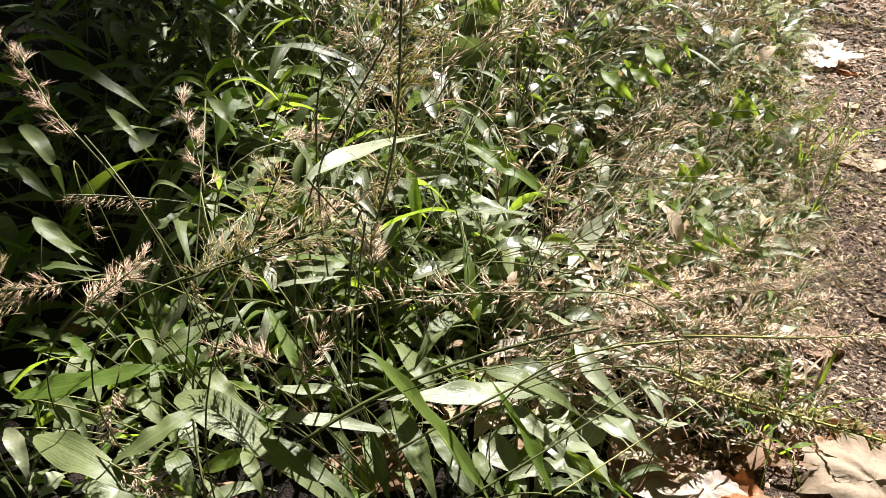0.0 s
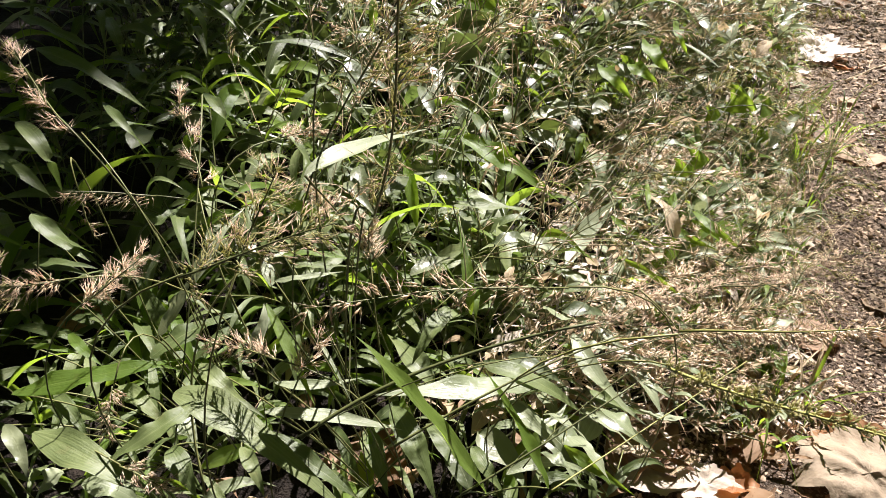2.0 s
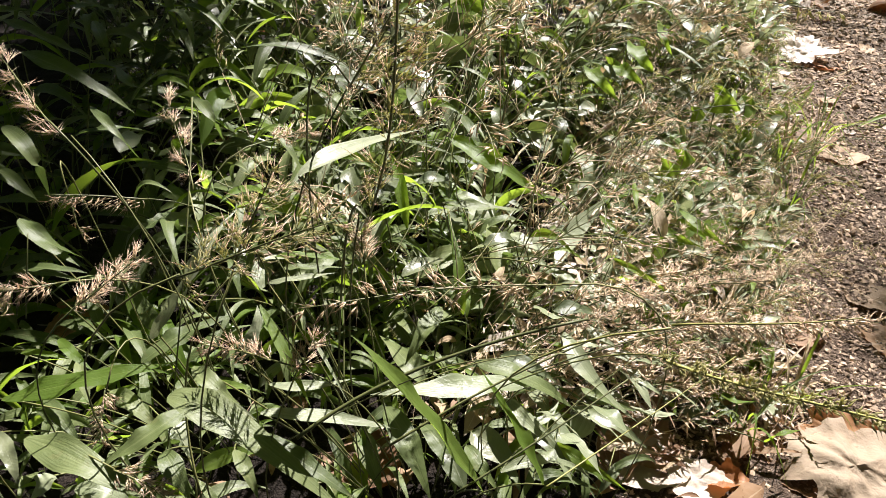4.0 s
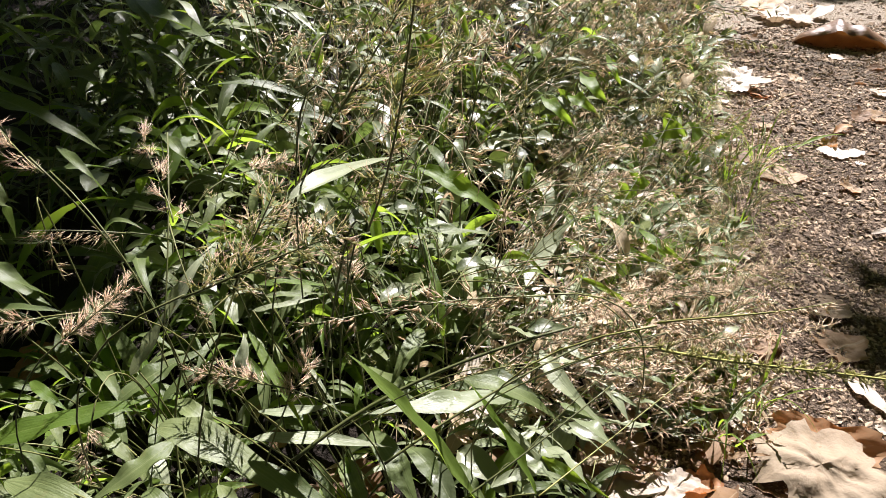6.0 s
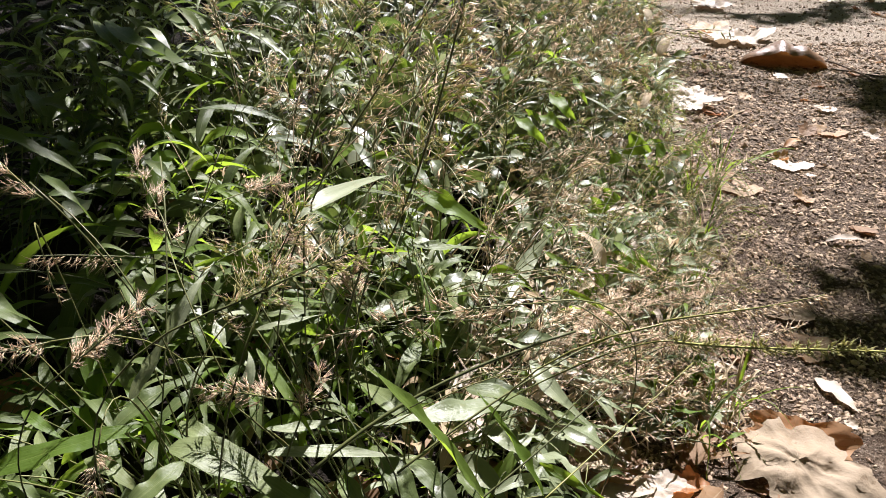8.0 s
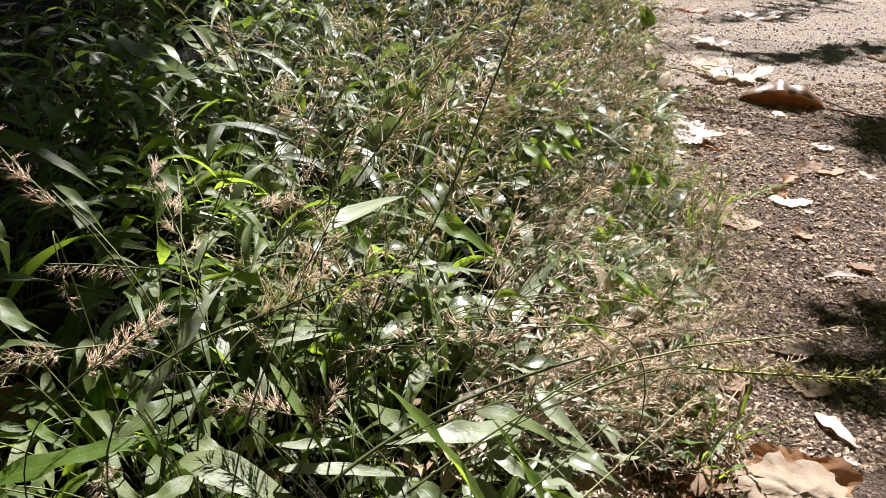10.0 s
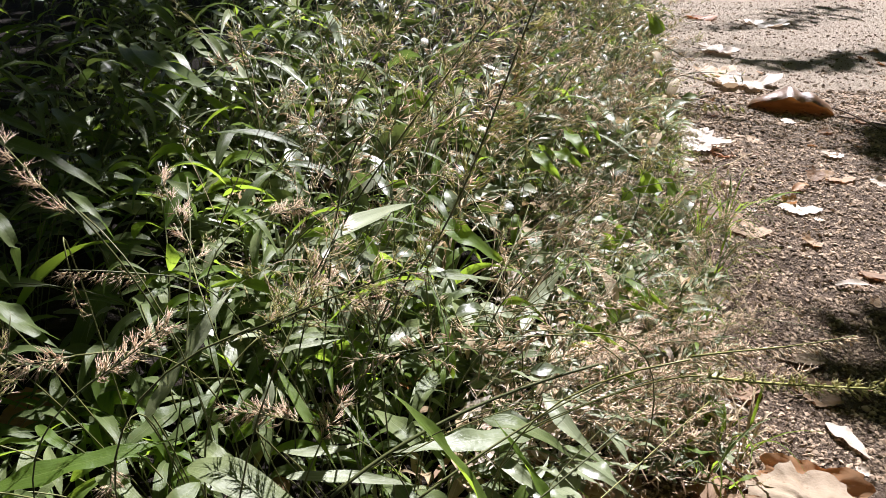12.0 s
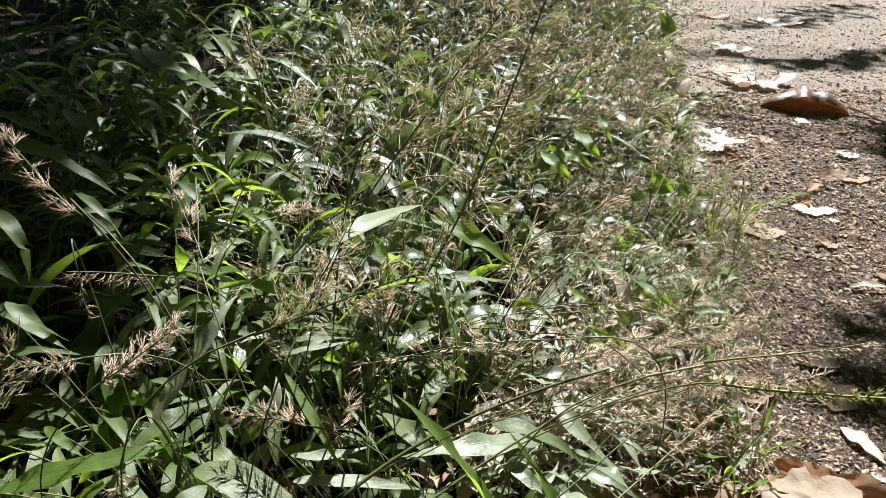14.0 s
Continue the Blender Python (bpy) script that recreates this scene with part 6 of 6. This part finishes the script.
tree = thing("tree", Matrix.Translation((0.9, 6.8, 0)), "broad-leaved woodland tree with a leafy crown over the path", "tree")
shape = Shape()
shape.tube([(0, 0, -0.1), (0.03, 0, 0.4), (0.0, 0.05, 1.5), (0.08, 0.0, 3.0), (0.0, -0.1, 4.4), (-0.1, -0.2, 6.2)], [0.24, 0.17, 0.145, 0.12, 0.09, 0.03], 12)
trunk = part("trunk", shape.mesh("trunk", [BARK]), tree)
r = random.Random(91)
clumps = []
for i in range(64):
    y = 0.72 + 3.9 * (i + r.random()) / 64
    x = -0.44 - 0.07 * y - r.random() ** 1.3 * (0.4 + 0.50 * y)
    if y < 1.6 and x > -0.85:
        continue
    clumps.append((shadow_of(x, y, 0.25, r.uniform(4.0, 5.6)), 0.17 + 0.04 * y, 50 if y < 1.3 else 40))
for x, y in ((-0.45, 0.67), (-0.40, 0.79), (-0.42, 0.73), (-0.47, 0.82), (-0.54, 0.77), (-0.54, 0.98), (-0.47, 1.06), (-0.58, 1.08), (-0.66, 1.26), (-0.72, 1.12), (-0.74, 1.42), (-0.68, 1.66), (-0.84, 1.60)):
    clumps.append((shadow_of(x, y, 0.28, r.uniform(4.3, 4.9)), 0.05, 36))
for x, y in ((-0.40, 1.78), (-0.22, 2.02), (-0.46, 2.15), (-0.30, 1.55), (-0.10, 2.35)):
    clumps.append((shadow_of(x, y, 0.28, r.uniform(4.3, 4.9)), 0.09, 11))
for x, y, size, n in ((0.70, 0.64, 0.05, 9), (0.62, 0.60, 0.05, 8), (0.80, 0.64, 0.06, 11), (0.72, 0.56, 0.06, 9), (0.90, 0.62, 0.07, 11),
                      (1.58, 1.62, 0.04, 22), (1.66, 1.64, 0.06, 26), (1.60, 1.52, 0.06, 26), (1.74, 1.60, 0.08, 30), (1.50, 1.42, 0.05, 20), (1.62, 1.40, 0.08, 28), (1.85, 1.55, 0.12, 30),
                      (1.85, 2.58, 0.05, 16), (1.98, 2.60, 0.05, 18), (2.12, 2.63, 0.06, 20), (2.27, 2.67, 0.06, 20), (2.43, 2.72, 0.07, 22), (2.6, 2.75, 0.08, 24), (2.8, 2.8, 0.12, 24),
                      (2.15, 3.50, 0.05, 10), (2.33, 3.58, 0.05, 12), (2.52, 3.66, 0.07, 20), (2.72, 3.76, 0.08, 22), (2.95, 3.95, 0.08, 22), (3.2, 4.15, 0.09, 24), (3.5, 4.4, 0.10, 26), (3.2, 2.0, 0.35, 40), (2.3, 1.3, 0.3, 40)):
    clumps.append((shadow_of(x, y, 0.0, r.uniform(4.2, 5.2)), size, n))
crown = Shape()
for k, (p, size, n) in enumerate(clumps):
    q = p - tree.matrix_basis.translation
    start = Vector((0.0, 0.0, r.uniform(2.6, 4.6)))
    limb = Shape()
    limb.tube([s for s, _ in bend(start, start.lerp(q, 0.5) + Vector((0, 0, 0.25)), q, 6)], [0.03 - 0.004 * i for i in range(7)], 5)
    part("limb", limb.mesh("limb", [BARK]), tree)
    for i in range(n):
        at = q + Vector((r.gauss(0, size), r.gauss(0, size), r.gauss(0, size * 0.6)))
        way = Vector((r.gauss(0, 1), r.gauss(0, 1), r.gauss(-0.3, 0.5))).normalized() * r.uniform(0.09, 0.15)
        bit = blade(at, at + way * 0.5 + Vector((0, 0, 0.01)), at + way, way.length * 0.55, (r.gauss(0, 0.4), r.gauss(0, 0.4), 1), n=3, wide_at=0.45, seed=i, columns=(-1, 0, 1))
        b = len(crown.v)
        crown.v += bit.v
        crown.uv += bit.uv
        crown.f += [tuple(j + b for j in f) for f in bit.f]
        crown.m += bit.m
part("crown", crown.mesh("crown", [CANOPY]), tree)

# ---------------------------------------------------------------- the wood round about: unseen trees added to block skylight


def sunny(p):
    """Whether the sun would shine past p on the stretch of path and plants that lies in the light."""
    q = p - TO_SUN * (p.z / TO_SUN.z)
    return (-0.85 if q.y < 0.42 else -0.50 - 0.1 * q.y) < q.x < 0.6 + 0.95 * q.y and 0.0 < q.y < 5.4


def sky_screen_tree(x, y, height, spread_of, seed):
    r = random.Random(seed)
    tree = thing("tree", Matrix.Translation((x, y, 0)), "unseen woodland tree with dense green foliage, added to block skylight", "tree", "trees of the wood")
    shape = Shape()
    bow = r.uniform(-0.3, 0.3)
    shape.tube([(bow * s * s, 0.2 * bow * s, height * s - 0.1) for s in (0, 0.05, 0.25, 0.5, 0.75, 1.0)], [0.26, 0.19, 0.16, 0.12, 0.08, 0.02], 10)
    part("trunk", shape.mesh("trunk", [BARK]), tree)
    crown = Shape()
    for k in range(34):
        s = r.uniform(0.22, 1.0)
        a = r.uniform(0, 6.28)
        reach = spread_of * (1.05 - 0.5 * s) * r.uniform(0.4, 1.0)
        q = Vector((math.cos(a) * reach, math.sin(a) * reach, height * s + 0.3 * reach * r.random()))
        limb = Shape()
        limb.tube([p for p, _ in bend((0, 0, height * s * 0.75), q * 0.5 + Vector((0, 0, height * s * 0.42)), q, 5)], [0.04 - 0.006 * i for i in range(6)], 5)
        if not sunny(q + Vector((x, y, 0))):
            part("limb", limb.mesh("limb", [BARK]), tree)
        for i in range(34):
            at = q + Vector((r.gauss(0, 0.45), r.gauss(0, 0.45), r.gauss(0, 0.32)))
            if sunny(at + Vector((x, y, 0))):
                continue
            way = Vector((r.gauss(0, 1), r.gauss(0, 1), r.gauss(-0.3, 0.5))).normalized() * r.uniform(0.28, 0.46)
            bit = blade(at, at + way * 0.5 + Vector((0, 0, 0.02)), at + way, way.length * 0.6, (r.gauss(0, 0.5), r.gauss(0, 0.5), 1), n=2, wide_at=0.45, seed=i, columns=(-1, 0, 1))
            b = len(crown.v)
            crown.v += bit.v
            crown.uv += bit.uv
            crown.f += [tuple(j + b for j in f) for f in bit.f]
            crown.m += bit.m
    if crown.f:
        part("crown", crown.mesh("crown", [CANOPY]), tree)


# Trees placed out of view to cut the sky's fill light.
for i, (x, y, height, wide) in enumerate(((-4.2, 2.0, 7.5, 2.6), (-4.6, -1.6, 8.0, 2.8), (-2.0, -4.2, 7.0, 2.6), (1.6, -3.8, 7.5, 2.8), (4.8, -2.4, 8.0, 2.8), (6.6, 1.4, 8.5, 2.6),
                                         (-3.8, 6.0, 8.0, 2.8), (-0.6, 8.6, 9.0, 2.6), (7.6, 5.0, 9.0, 2.6), (-1.2, -1.9, 6.0, 2.0), (3.4, -1.4, 6.5, 1.8), (4.2, 9.5, 9.5, 2.6), (-7.5, 4.0, 9.0, 3.0), (8.5, -2.0, 9.0, 3.0), (-2.3, 0.4, 8.0, 3.2), (1.2, -1.6, 8.5, 3.2), (3.6, 0.4, 7.5, 3.0), (-2.4, 3.4, 8.5, 3.0))):
    sky_screen_tree(x, y, height, wide, 950 + i)
